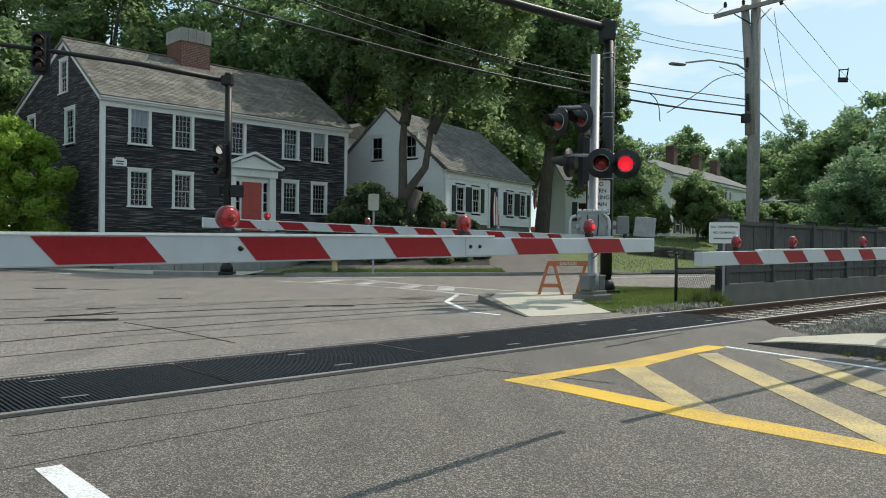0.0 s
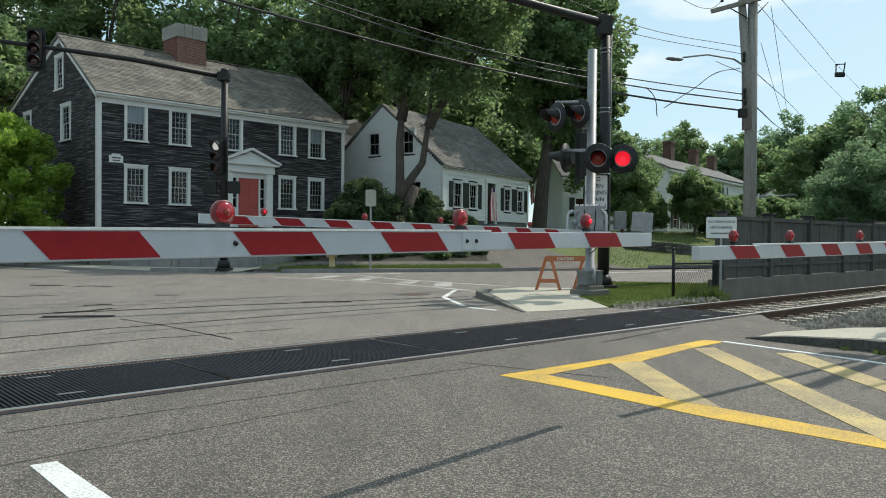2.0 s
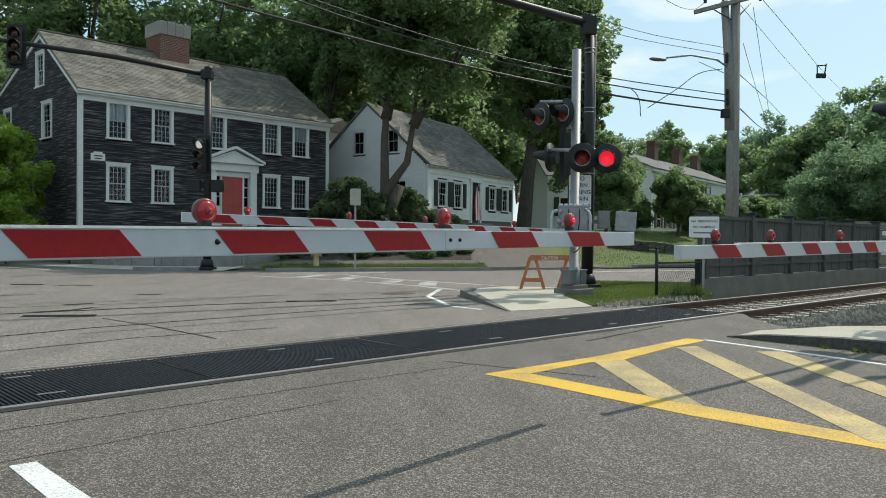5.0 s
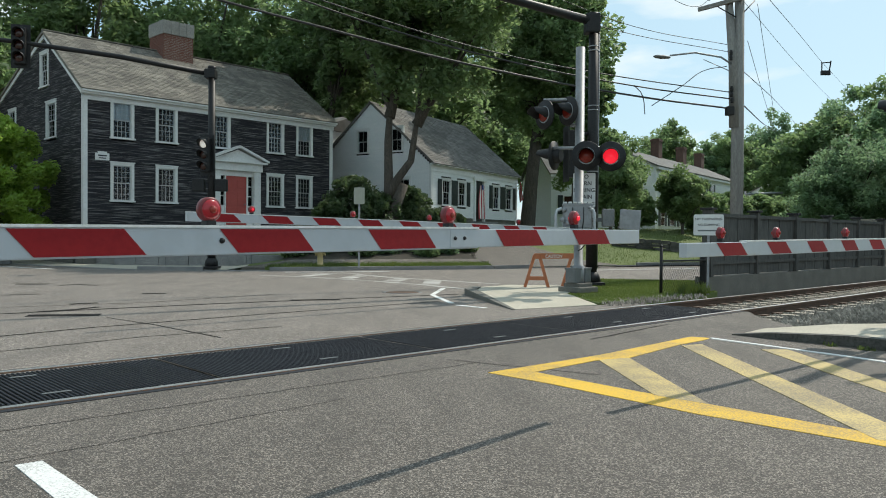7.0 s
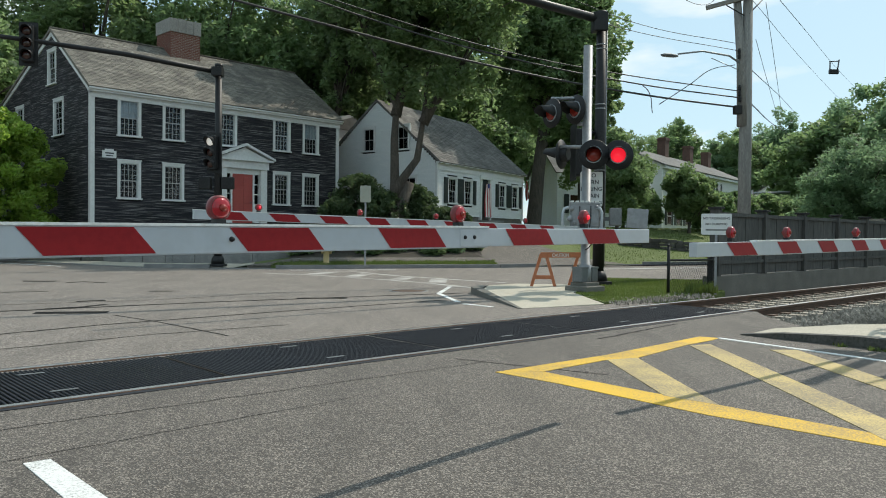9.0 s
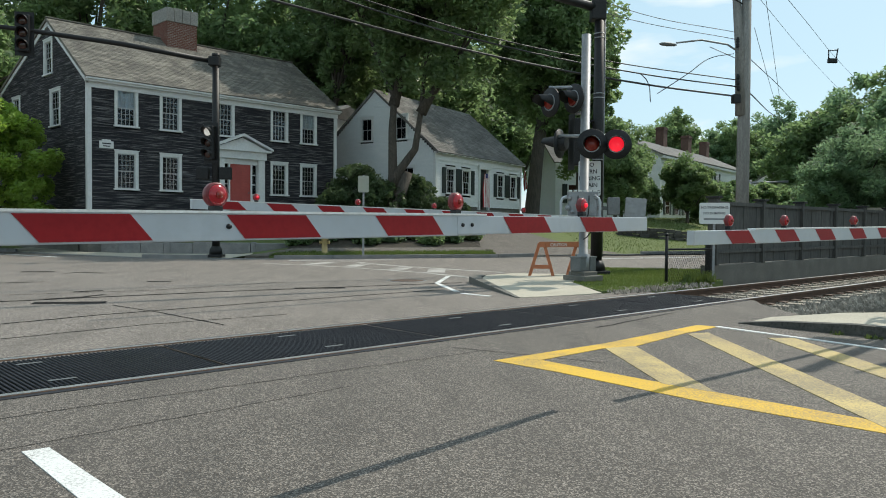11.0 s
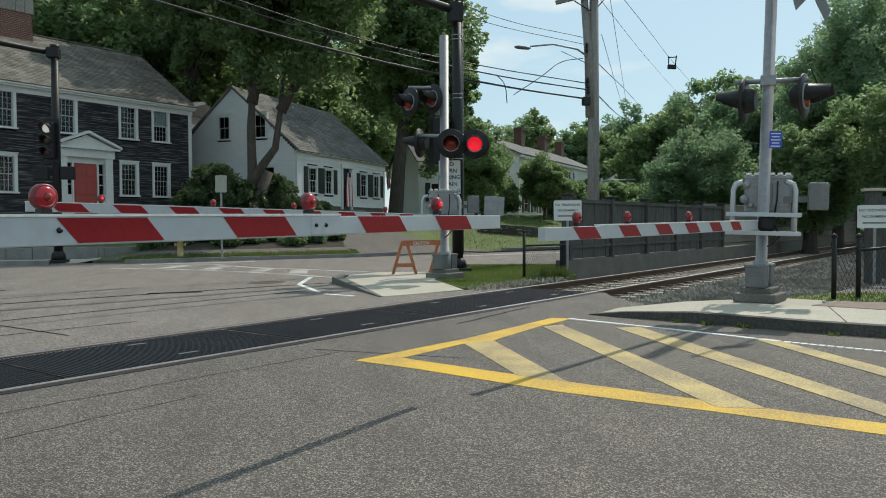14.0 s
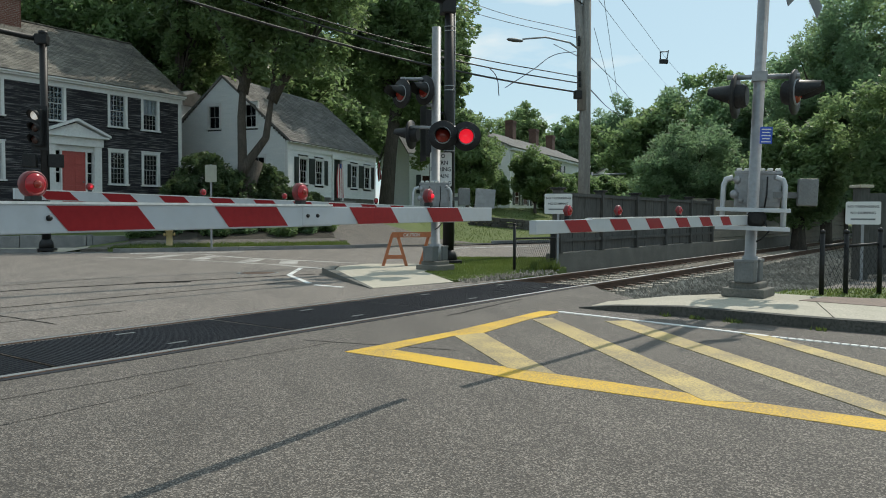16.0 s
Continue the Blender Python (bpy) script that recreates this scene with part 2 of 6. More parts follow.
FENCE_BOARD = surface("grey_sound_fence", (0.06, 0.06, 0.056), (0.085, 0.085, 0.078), 1.5, (0.045, 0.045, 0.042), 20.0, 0.85, stretch=(1, 1, 0.2))
ORANGE = surface("faded_orange_board", (0.42, 0.13, 0.05), (0.5, 0.18, 0.08), 4.0, (0.35, 0.12, 0.06), 25.0, 0.6)
SIGN_WHITE = surface("sign_sheet", (0.6, 0.61, 0.6), (0.68, 0.68, 0.67), 2.0, rough=0.4)
SIGN_BLUE = surface("blue_sign_sheet", (0.02, 0.07, 0.4), (0.03, 0.09, 0.46), 2.0, rough=0.4)
PRINT = surface("sign_print", (0.03, 0.03, 0.035), (0.05, 0.05, 0.05), 2.0, rough=0.6)
LENS_ON = lit("lit_red_lens", (1.0, 0.02, 0.045), 0.85)
LENS_OFF = surface("dark_red_lens", (0.2, 0.018, 0.012), (0.28, 0.03, 0.018), 8.0, rough=0.15)
LENS_DARK = surface("unlit_lens", (0.03, 0.012, 0.01), (0.05, 0.02, 0.015), 8.0, rough=0.15)
# pale emission painted as the sun's glint on an unlit signal lens
LENS_GLINT = lit("sun_glint_lens", (0.75, 0.72, 0.68), 0.5)


# ---- mesh helpers ----
class Geo:
    """Vertices and faces gathered for one mesh."""

    def __init__(self):
        self.v, self.f, self.s = [], [], []

    def add(self, verts, faces, m=None, smooth=False):
        o = len(self.v)
        self.v += [tuple(m @ Vector(p)) if m is not None else tuple(p) for p in verts]
        self.f += [tuple(i + o for i in f) for f in faces]
        self.s += [smooth] * len(faces)
        return self

    def box(self, lo, hi, m=None, ch=0.0):
        (x0, y0, z0), (x1, y1, z1) = lo, hi
        if ch <= 0:
            return self.add([(x0, y0, z0), (x1, y0, z0), (x1, y1, z0), (x0, y1, z0), (x0, y0, z1), (x1, y0, z1), (x1, y1, z1), (x0, y1, z1)],
                            [(3, 2, 1, 0), (4, 5, 6, 7), (0, 1, 5, 4), (1, 2, 6, 5), (2, 3, 7, 6), (3, 0, 4, 7)], m)
        bm = bmesh.new()
        bmesh.ops.create_cube(bm, size=1.0, matrix=Matrix.LocRotScale(((x0 + x1) / 2, (y0 + y1) / 2, (z0 + z1) / 2), None, (x1 - x0, y1 - y0, z1 - z0)))
        bmesh.ops.bevel(bm, geom=bm.edges[:], offset=ch, segments=2, affect="EDGES", profile=0.6)
        bm.verts.index_update()
        self.add([v.co[:] for v in bm.verts], [[v.index for v in f.verts] for f in bm.faces], m)
        bm.free()
        return self

    def tube(self, pts, radii, n=10, m=None, caps=True):
        """A round tapered tube along points."""
        pts = [Vector(p) for p in pts]
        if not isinstance(radii, (list, tuple)):
            radii = [radii] * len(pts)
        verts, faces, a = [], [], None
        for i, p in enumerate(pts):
            t = (pts[min(i + 1, len(pts) - 1)] - pts[max(i - 1, 0)]).normalized()
            a = t.cross(Vector((0, 0, 1)) if abs(t.z) < 0.9 else Vector((1, 0, 0))) if a is None else a - t * a.dot(t)
            a.normalize()
            b = t.cross(a)
            for k in range(n):
                w = 2 * math.pi * k / n
                verts.append(p + (a * math.cos(w) + b * math.sin(w)) * radii[i])
        for i in range(len(pts) - 1):
            for k in range(n):
                faces.append((i * n + k, i * n + (k + 1) % n, (i + 1) * n + (k + 1) % n, (i + 1) * n + k))
        self.add(verts, faces, m, True)
        if caps:
            o = len(self.v) - len(verts)
            self.f += [tuple(o + k for k in range(n))[::-1], tuple(o + (len(pts) - 1) * n + k for k in range(n))]
            self.s += [False, False]
        return self

    def lathe(self, prof, n=20, m=None):
        """A profile of (radius, height) turned about local z."""
        verts = [(r * math.cos(2 * math.pi * k / n), r * math.sin(2 * math.pi * k / n), z) for r, z in prof for k in range(n)]
        faces = [(i * n + k, i * n + (k + 1) % n, (i + 1) * n + (k + 1) % n, (i + 1) * n + k) for i in range(len(prof) - 1) for k in range(n)]
        self.add(verts, faces, m, True)
        o = len(self.v) - len(verts)
        self.f += [tuple(o + k for k in range(n))[::-1], tuple(o + (len(prof) - 1) * n + k for k in range(n))]
        self.s += [False, False]
        return self

    def prism(self, poly, z0, z1, m=None):
        """A flat outline raised from z0 to z1."""
        n = len(poly)
        area = sum(poly[i][0] * poly[(i + 1) % n][1] - poly[(i + 1) % n][0] * poly[i][1] for i in range(n))
        poly = poly if area > 0 else poly[::-1]
        return self.add([(x, y, z0) for x, y in poly] + [(x, y, z1) for x, y in poly],
                        [tuple(range(n))[::-1], tuple(range(n, 2 * n))] + [(i, (i + 1) % n, n + (i + 1) % n, n + i) for i in range(n)], m)

    def mesh(self, name, mat):
        me = bpy.data.meshes.new(name)
        me.from_pydata(self.v, [], self.f)
        me.polygons.foreach_set("use_smooth", self.s)
        me.materials.append(mat)
        return me


def thing(name, m, label, category, group="", kind=""):
    ob = new(name)
    ob.matrix_world = m
    ob.empty_display_size = 0.2
    return tagged(ob, label, category, group, kind)


def part(name, geo, mat, parent=None, label="", m=None):
    ob = new(name, geo.mesh(name, mat) if isinstance(geo, Geo) else geo)
    if parent is not None:
        ob.parent = parent
    if m is not None:
        ob.matrix_basis = m
    if label:
        tagged(ob, label)
    return ob


def single(name, geo, mat, label, category, group="", kind="", m=None):
    return tagged(part(name, geo, mat, None, "", m), label, category, group, kind)


def frame_xy(o, dx, dy, z=0.0):
    """A pose at o whose x axis runs along (dx, dy) in plan."""
    return pose(o[0], o[1], z, 0, 0, math.degrees(math.atan2(dy, dx)))


def turn(axis, deg):
    return Matrix.Rotation(radians(deg), 4, axis)


def at(x, y, z):
    return Matrix.Translation((x, y, z))

# ---- plan: ground, road, track ----
DU, DV = Vector((0.7373, 0.6756)), Vector((-0.6756, 0.7373))


def uv(u, v):
    """Plan point from distance along the track and across it."""
    p = DU * u + DV * v
    return (p.x, p.y)


PANEL_END = 12.2
KERB = [(-60, 52), (-30, 36.5), (-17.6, 30.6), (-12.3, 26.8), (-9.5, 25.2), (-5.2, 25.2), (0.3, 27.2), (2.4, 28.0), (7, 31.6), (12.5, 34.2), (40, 48), (120, 88)]


def kerb_y(x):
    return float(np.interp(x, [p[0] for p in KERB], [p[1] for p in KERB]))


def land(x, y):
    d = y - kerb_y(x) - float(np.interp(x, (-7.0, -5.0), (3.3, 1.2)))
    z = min(max(d, 0.0) * 0.17, 1.75) + max(d - 14, 0.0) * 0.015
    z = min(z, 3.0)
    return z * min(1.0, max(0.0, 1.0 - (abs(x) - 30) / 60.0)) if abs(x) > 30 else z


def sheet(xs, ys, f):
    g = Geo()
    g.add([(x, y, f(x, y)) for y in ys for x in xs], [(j * len(xs) + i, j * len(xs) + i + 1, (j + 1) * len(xs) + i + 1, (j + 1) * len(xs) + i) for j in range(len(ys) - 1) for i in range(len(xs) - 1)], None, True)
    return g


xs = [-1500, -600, -250, -120] + [-60 + 1.5 * i for i in range(81)] + [120, 250, 600, 1500]
ys = [-1500, -500, -150, -50, -20, 0, 15, 20] + [23 + 1.0 * i for i in range(60)] + [95, 120, 250, 600, 1500]
single("ground", sheet(xs, ys, lambda x, y: land(x, y) - 0.06 if y > kerb_y(x) - 2.0 else -0.42), GRASS, "wide green lawn and earth rising behind the far kerb", "ground", kind="structure")

TRENCH = [uv(95, 0.6), uv(24, 1.0), uv(13.5, 2.6), uv(12.3, 2.95), uv(10.6, 4.2), uv(11.6, 5.2), uv(PANEL_END, 5.6), uv(PANEL_END, 7.5), uv(12.4, 8.3), uv(95, 8.3)]


def road_sheet(near):
    """The road on one side of the rails, stopping where the open track lies."""
    if near:
        return Geo().prism([(-46, -45), (60, -45), (95, 20)] + TRENCH[:7] + [uv(PANEL_END, 6.5), uv(-55, 6.5)], -0.45, 0.0)
    return Geo().prism([uv(-55, 6.505), uv(PANEL_END, 6.505)] + TRENCH[7:] + [(120, 88)] + [p for p in KERB[::-1]][1:] + [(-120, 85), (-120, -33)], -0.45, 0.0)


single("road", road_sheet(True), ASPHALT, "worn grey-brown asphalt road up to the rails", "road", kind="structure")
single("far_road", road_sheet(False), ASPHALT_PALE, "paler asphalt road and street beyond the rails", "road", kind="structure")


def flat(name, poly, mat, z, parent=None, th=0.003):
    return part(name, Geo().prism(poly, z - th, z), mat, parent)


def stroke(pts, w):
    """The outline of a painted line of width w along points."""
    left, right = [], []
    for i, p in enumerate(pts):
        a, b = Vector(pts[max(i - 1, 0)]), Vector(pts[min(i + 1, len(pts) - 1)])
        t = (b - a).normalized()
        n = Vector((-t.y, t.x)) * w / 2
        left.append((p[0] + n.x, p[1] + n.y))
        right.append((p[0] - n.x, p[1] - n.y))
    return left + right[::-1]


RAIL_V = (5.78, 7.27)
TRACK = frame_xy((0, 0), DU.x, DU.y)
track = thing("railway_track", TRACK, "single railway track with rusty rails on weathered wooden ties", "railway track")
for v in RAIL_V:
    prof = [(-0.075, -0.18), (0.075, -0.18), (0.075, -0.165), (0.012, -0.14), (0.012, -0.05), (0.036, -0.04), (0.036, -0.006), (0.03, 0.0), (-0.03, 0.0), (-0.036, -0.006), (-0.036, -0.04), (-0.012, -0.05), (-0.012, -0.14), (-0.075, -0.165)]
    top = 0.012
    g = Geo()
    n = len(prof)
    for u0, u1 in ((-30, 95),):
        g.add([(u0, v + a, top + b) for a, b in prof] + [(u1, v + a, top + b) for a, b in prof], [tuple(range(n)), tuple(range(2 * n - 1, n - 1, -1))] + [(i, n + i, n + (i + 1) % n, (i + 1) % n) for i in range(n)])
    rail = part("rail", g, RAIL_SIDE, track)
    part("rail_head", Geo().box((-30, v - 0.029, top - 0.004), (95, v + 0.029, top + 0.003)), RAIL_TOP, rail, "shiny worn running surface")

# ---- trees ----
def leaf_mesh(name, centres, radii, count, size, mat, seed, flat=1.0, corners=4):
    """Small folded leaves scattered through clumps; every leaf is an island of its own."""
    rng = np.random.default_rng(seed)
    k = rng.integers(0, len(centres), count)
    d = rng.normal(size=(count, 3))
    d /= np.linalg.norm(d, axis=1)[:, None]
    r = rng.random(count) ** 0.38
    c = np.asarray(centres)[k] + d * (r * np.asarray(radii)[k])[:, None] * np.array([1, 1, flat])
    a = rng.normal(size=(count, 3))
    a[:, 2] *= 0.6
    a /= np.linalg.norm(a, axis=1)[:, None]
    b = np.cross(a, rng.normal(size=(count, 3)))
    b /= np.linalg.norm(b, axis=1)[:, None]
    s = size * rng.uniform(0.6, 1.3, count)[:, None]
    v = np.stack([c - a * s, c - b * s * 0.55, c + a * s, c + b * s * 0.55 + np.cross(a, b) * s * 0.2], 1).reshape(-1, 3)
    me = bpy.data.meshes.new(name)
    if corners == 3:
        v = v.reshape(-1, 4, 3)[:, [0, 1, 2]].reshape(-1, 3)
        v[1::3] += (v[1::3] - (v[0::3] + v[2::3]) / 2) * 0.5
    n = corners
    me.vertices.add(count * n)
    me.vertices.foreach_set("co", v.astype(np.float32).ravel())
    me.loops.add(count * n)
    me.loops.foreach_set("vertex_index", np.arange(count * n, dtype=np.int32))
    me.polygons.add(count)
    me.polygons.foreach_set("loop_start", np.arange(count, dtype=np.int32) * n)
    me.update(calc_edges=True)
    me.materials.append(mat)
    return me


def tree(name, x, y, z, height, crown_lo, rx, ry, trunk_r, mat, label, seed, count=16000, size=0.2, fork=0.3, clumps=70, lean=(0, 0), group="", category="tree", limbs=(), corners=4):
    """A tapered trunk that forks into limbs, and a crown of leaf clumps with gaps."""
    rng = random.Random(seed)
    t = thing(name, at(x, y, z), label, category, group)
    g = Geo()
    fz = height * fork
    g.tube([(0, 0, -0.4), (0, 0, 0.15), (lean[0] * 0.2, lean[1] * 0.2, fz * 0.5), (lean[0] * 0.5, lean[1] * 0.5, fz)], [trunk_r * 1.7, trunk_r * 1.2, trunk_r, trunk_r * 0.85], 12)
    cz, hz = (crown_lo + height) / 2, (height - crown_lo) / 2
    cents, rads = [], []
    clumps = int(clumps * 1.6)
    for i in range(clumps):
        th, ph, rr = rng.uniform(0, 2 * math.pi), math.acos(rng.uniform(-1, 1)), rng.random() ** 0.4
        bump = 0.8 + 0.35 * noise.noise((math.cos(th) * 1.7 + seed, math.sin(th) * 1.7, math.cos(ph) * 1.7))
        cents.append((lean[0] + rx * rr * bump * math.sin(ph) * math.cos(th), lean[1] + ry * rr * bump * math.sin(ph) * math.sin(th), cz + hz * rr * bump * math.cos(ph)))
        rads.append(rng.uniform(0.08, 0.19) * min(rx, hz) + 0.15)
    for j, pts in enumerate(limbs):
        g.tube(pts, [trunk_r * (0.75 - 0.68 * i / (len(pts) - 1)) for i in range(len(pts))], 10)
    for i in range(0, min(clumps, 22)):
        c = Vector(cents[i])
        s = Vector((lean[0] * 0.5, lean[1] * 0.5, fz * rng.uniform(0.85, 1.0)))
        if limbs:
            s = Vector(min((p for ps in limbs for p in ps[2:-1]), key=lambda p: (Vector(p) - c).length))
        mid = s.lerp(c, 0.5) + Vector((0, 0, 0.12 * height * rng.random()))
        q = trunk_r * rng.uniform(0.3, 0.6) * (0.4 if limbs else 1.0)
        g.tube([s, s.lerp(mid, 0.5) + Vector((rng.uniform(-.2, .2), rng.uniform(-.2, .2), 0)), mid, c], [q, q * 0.8, q * 0.55, q * 0.15], 7)
    part("trunk", g, BARK, t)
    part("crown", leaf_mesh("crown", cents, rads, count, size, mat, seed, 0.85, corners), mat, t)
    return t

# ---- houses ----
def clap_wall(L, z0, z1, extent, holes, step, m):
    """Overlapping boards in the x-z plane (outside towards -y), cut round the openings."""
    g = Geo()
    n = int(math.ceil((z1 - z0) / step))
    for i in range(n):
        a, b = z0 + i * step, min(z0 + (i + 1) * step, z1)
        x0, x1 = extent((a + b) / 2)
        spans = [(x0, x1)]
        for hx0, hx1, hz0, hz1 in holes:
            if a < hz1 - 0.01 and b > hz0 + 0.01:
                spans = [s for p, q in spans for s in ((p, min(q, hx0)), (max(p, hx1), q)) if s[1] - s[0] > 0.02]
        for p, q in spans:
            g.add([(p, -0.034, a), (q, -0.034, a), (q, -0.004, b), (p, -0.004, b), (p, 0.02, a), (q, 0.02, a), (p, 0.02, b), (q, 0.02, b)],
                  [(0, 1, 2, 3), (4, 5, 1, 0), (1, 5, 7, 2), (4, 0, 3, 6), (5, 4, 6, 7)], m)
    return g


WINDOWS = {}


def window(parent, m, w, h, cols, rows, case=0.11, curtain=False, shutters=False, side=""):
    """A double-hung window centred on x, sill at z 0, in a wall whose outside is -y."""
    key = (w, h, cols, rows, case, shutters)
    if key not in WINDOWS:
        c = Geo()
        c.box((-w / 2 - case, -0.05, 0), (-w / 2, 0.1, h + case)).box((w / 2, -0.05, 0), (w / 2 + case, 0.1, h + case))
        c.box((-w / 2, -0.05, h), (w / 2, 0.1, h + case)).box((-w / 2 - case - 0.03, -0.075, h + case), (w / 2 + case + 0.03, 0.0, h + case + 0.035))
        s = Geo().box((-w / 2 - case - 0.04, -0.1, -0.06), (w / 2 + case + 0.04, 0.1, 0.0))
        sashes = []
        for k, (za, zb, yy) in enumerate(((0.0, h / 2 + 0.02, 0.045), (h / 2 - 0.02, h, 0.015))):
            q = Geo()
            r = 0.036
            q.box((-w / 2, yy, za), (-w / 2 + r, yy + 0.03, zb)).box((w / 2 - r, yy, za), (w / 2, yy + 0.03, zb))
            q.box((-w / 2 + r, yy, za), (w / 2 - r, yy + 0.03, za + r)).box((-w / 2 + r, yy, zb - r), (w / 2 - r, yy + 0.03, zb))
            for i in range(1, cols):
                xx = -w / 2 + r + (w - 2 * r) * i / cols
                q.box((xx - 0.006, yy + 0.004, za + r), (xx + 0.006, yy + 0.026, zb - r))
            for i in range(1, rows):
                zz = za + r + (zb - za - 2 * r) * i / rows
                q.box((-w / 2 + r, yy + 0.004, zz - 0.006), (w / 2 - r, yy + 0.026, zz + 0.006))
            sashes.append((q.mesh("sash", SASH), Geo().box((-w / 2 + r, yy + 0.013, za + r), (w / 2 - r, yy + 0.017, zb - r)).mesh("pane", GLASS)))
        sh = None
        if shutters:
            q = Geo().box((-0.19, -0.035, -0.02), (0.19, 0.0, h + 0.04))
            for i in range(14):
                q.box((-0.15, -0.05, 0.04 + i * (h - 0.1) / 14), (0.15, -0.03, 0.04 + (i + 0.55) * (h - 0.1) / 14))
            sh = q.mesh("shutter", SHUTTER)
        WINDOWS[key] = (c.mesh("window", TRIM), s.mesh("sill", TRIM), sashes, sh)
    c, s, sashes, sh = WINDOWS[key]
    win = part("window", c, TRIM, parent, "", m)
    part("sill", s, TRIM, win)
    for sash, pane in sashes:
        part("sash", sash, TRIM, win)
        part("pane", pane, GLASS, win).visible_shadow = False
    if curtain:
        g = Geo()
        k = 14
        lo = h * (0.5 if curtain == "half" else 0.02)
        g.add([(-w / 2 + w * i / k, 0.12 + 0.015 * (i % 2), z) for z in (lo, h) for i in range(k + 1)], [(i, i + 1, k + 2 + i, k + 1 + i) for i in range(k)])
        part("curtain", g, CURTAIN, win, "pale fabric shade drawn inside")
    if sh:
        for sx in (-1, 1):
            part("shutter", sh, SHUTTER, win, "dark louvred shutter", at(sx * (w / 2 + case + 0.2), -0.03, 0))
    return win


def roof_slab(p, q, r, s, th=0.12):
    """A sloped slab through four corners, thickened downwards."""
    pts = [Vector(a) for a in (p, q, r, s)]
    n = (pts[1] - pts[0]).cross(pts[3] - pts[0]).normalized()
    n = n if n.z > 0 else -n
    return Geo().add(pts + [a - n * th for a in pts], [(0, 1, 2, 3), (7, 6, 5, 4), (0, 4, 5, 1), (1, 5, 6, 2), (2, 6, 7, 3), (3, 7, 4, 0)])


def shingle_rows(g, x0, x1, y0, z0, y1, z1, step=0.14, w=0.3, seed=3):
    """Courses of overlapping shingles from the eave (y0, z0) up to the ridge (y1, z1)."""
    rng = random.Random(seed)
    d = Vector((0, y1 - y0, z1 - z0))
    n = int(d.length / step)
    t = d.normalized()
    up = Vector((0, -t.z, t.y)) if t.y > 0 else Vector((0, t.z, -t.y))
    for i in range(n):
        a = Vector((0, y0, z0)) + t * (i * step)
        x = x0 - rng.random() * w
        while x < x1:
            ww = w * rng.uniform(0.75, 1.2)
            p, q = max(x, x0), min(x + ww - 0.006, x1)
            if q - p > 0.02:
                h = rng.uniform(0.008, 0.014)
                b = a + t * (step * 1.02)
                g.add([(p, *(a + up * h)[1:]), (q, *(a + up * h)[1:]), (q, *(b + up * 0.004)[1:]), (p, *(b + up * 0.004)[1:]), (p, *a[1:]), (q, *a[1:])], [(0, 1, 2, 3), (4, 5, 1, 0)])
            x += ww
    return g


# old dark house
H1 = frame_xy((-12.98, 29.0), 0.714, 0.70)
L1, D1, E1, B1, PEAK1, YP1, EB1 = 11.6, 11.2, 6.56, 0.5, 9.35, 3.95, 6.85
h1 = thing("dark_clapboard_house", H1, "old two-storey house with dark weathered clapboards, white trim and red door", "house")
UW, UH = 0.7, 1.34
WZ_LO, WZ_HI = 2.48, 4.9
front_holes = []
for i, x in enumerate((1.49, 3.28, 5.68, 8.40, 9.98)):
    for zz in (WZ_LO, WZ_HI):
        if not (i == 2 and zz == WZ_LO):
            front_holes.append((x, zz, UW, UH))
DOOR_X = 6.35
holes = [(x - w / 2 - 0.1, x + w / 2 + 0.1, z - 0.05, z + h + 0.1) for x, z, w, h in front_holes] + [(DOOR_X - 1.0, DOOR_X + 1.14, 0.5, 4.35)]
part("front_siding", clap_wall(L1, 1.0, E1, lambda z: (0.12, L1 - 0.12), holes, 0.105, None), CLAP_DARK, h1)


def gable_x(z):
    if z < E1:
        return (0.12, D1 - 0.1)
    return (max(0.12, (z - E1) / (PEAK1 - E1) * YP1), min(D1 - 0.1, YP1 + (PEAK1 - z) / (PEAK1 - EB1) * (D1 - YP1)) if z > EB1 else D1 - 0.1)


GM = Matrix(((0, 1, 0, 0), (1, 0, 0, 0), (0, 0, 1, 0), (0, 0, 0, 1)))
gable_windows = [(3.98, 7.2, 0.8, 1.3), (3.2, 5.05, 0.95, 1.35), (8.1, 5.1, 0.9, 1.5)]
part("gable_siding", clap_wall(D1, 0.5, PEAK1 - 0.1, gable_x, [(y - w / 2 - 0.1, y + w / 2 + 0.1, z - 0.05, z + h + 0.1) for y, z, w, h in gable_windows], 0.105, GM), CLAP_DARK, h1)
# added dark sheets behind the windows in place of shaded rooms
part("dark_room_backdrop", Geo().add([(0, 0.9, 0), (L1, 0.9, 0), (L1, 0.9, E1), (0, 0.9, E1), (0.9, 0, 0), (0.9, D1, 0), (0.9, D1, EB1), (0.9, YP1, PEAK1 - .2), (0.9, 0, E1)], [(0, 1, 2, 3), (4, 5, 6, 7, 8)]), INSIDE, h1)
part("rear_wall", Geo().box((0, D1 - 0.1, 0), (L1, D1, EB1)), CLAP_DARK, h1)
part("end_wall", Geo().add([(L1 - 0.05, 0, 0), (L1 - 0.05, D1, 0), (L1 - 0.05, D1, EB1), (L1 - 0.05, YP1, PEAK1), (L1 - 0.05, 0, E1)], [(0, 1, 2, 3, 4)]), CLAP_DARK, h1)
part("foundation", Geo().box((0.05, 0.05, -0.5), (L1 - 0.05, D1, 1.0)), DARK_CONCRETE, h1)
for x in (0.0, L1 - 0.17):
    part("corner_board", Geo().box((x, -0.05, 0.9), (x + 0.17, 0.12, E1)), TRIM, h1)
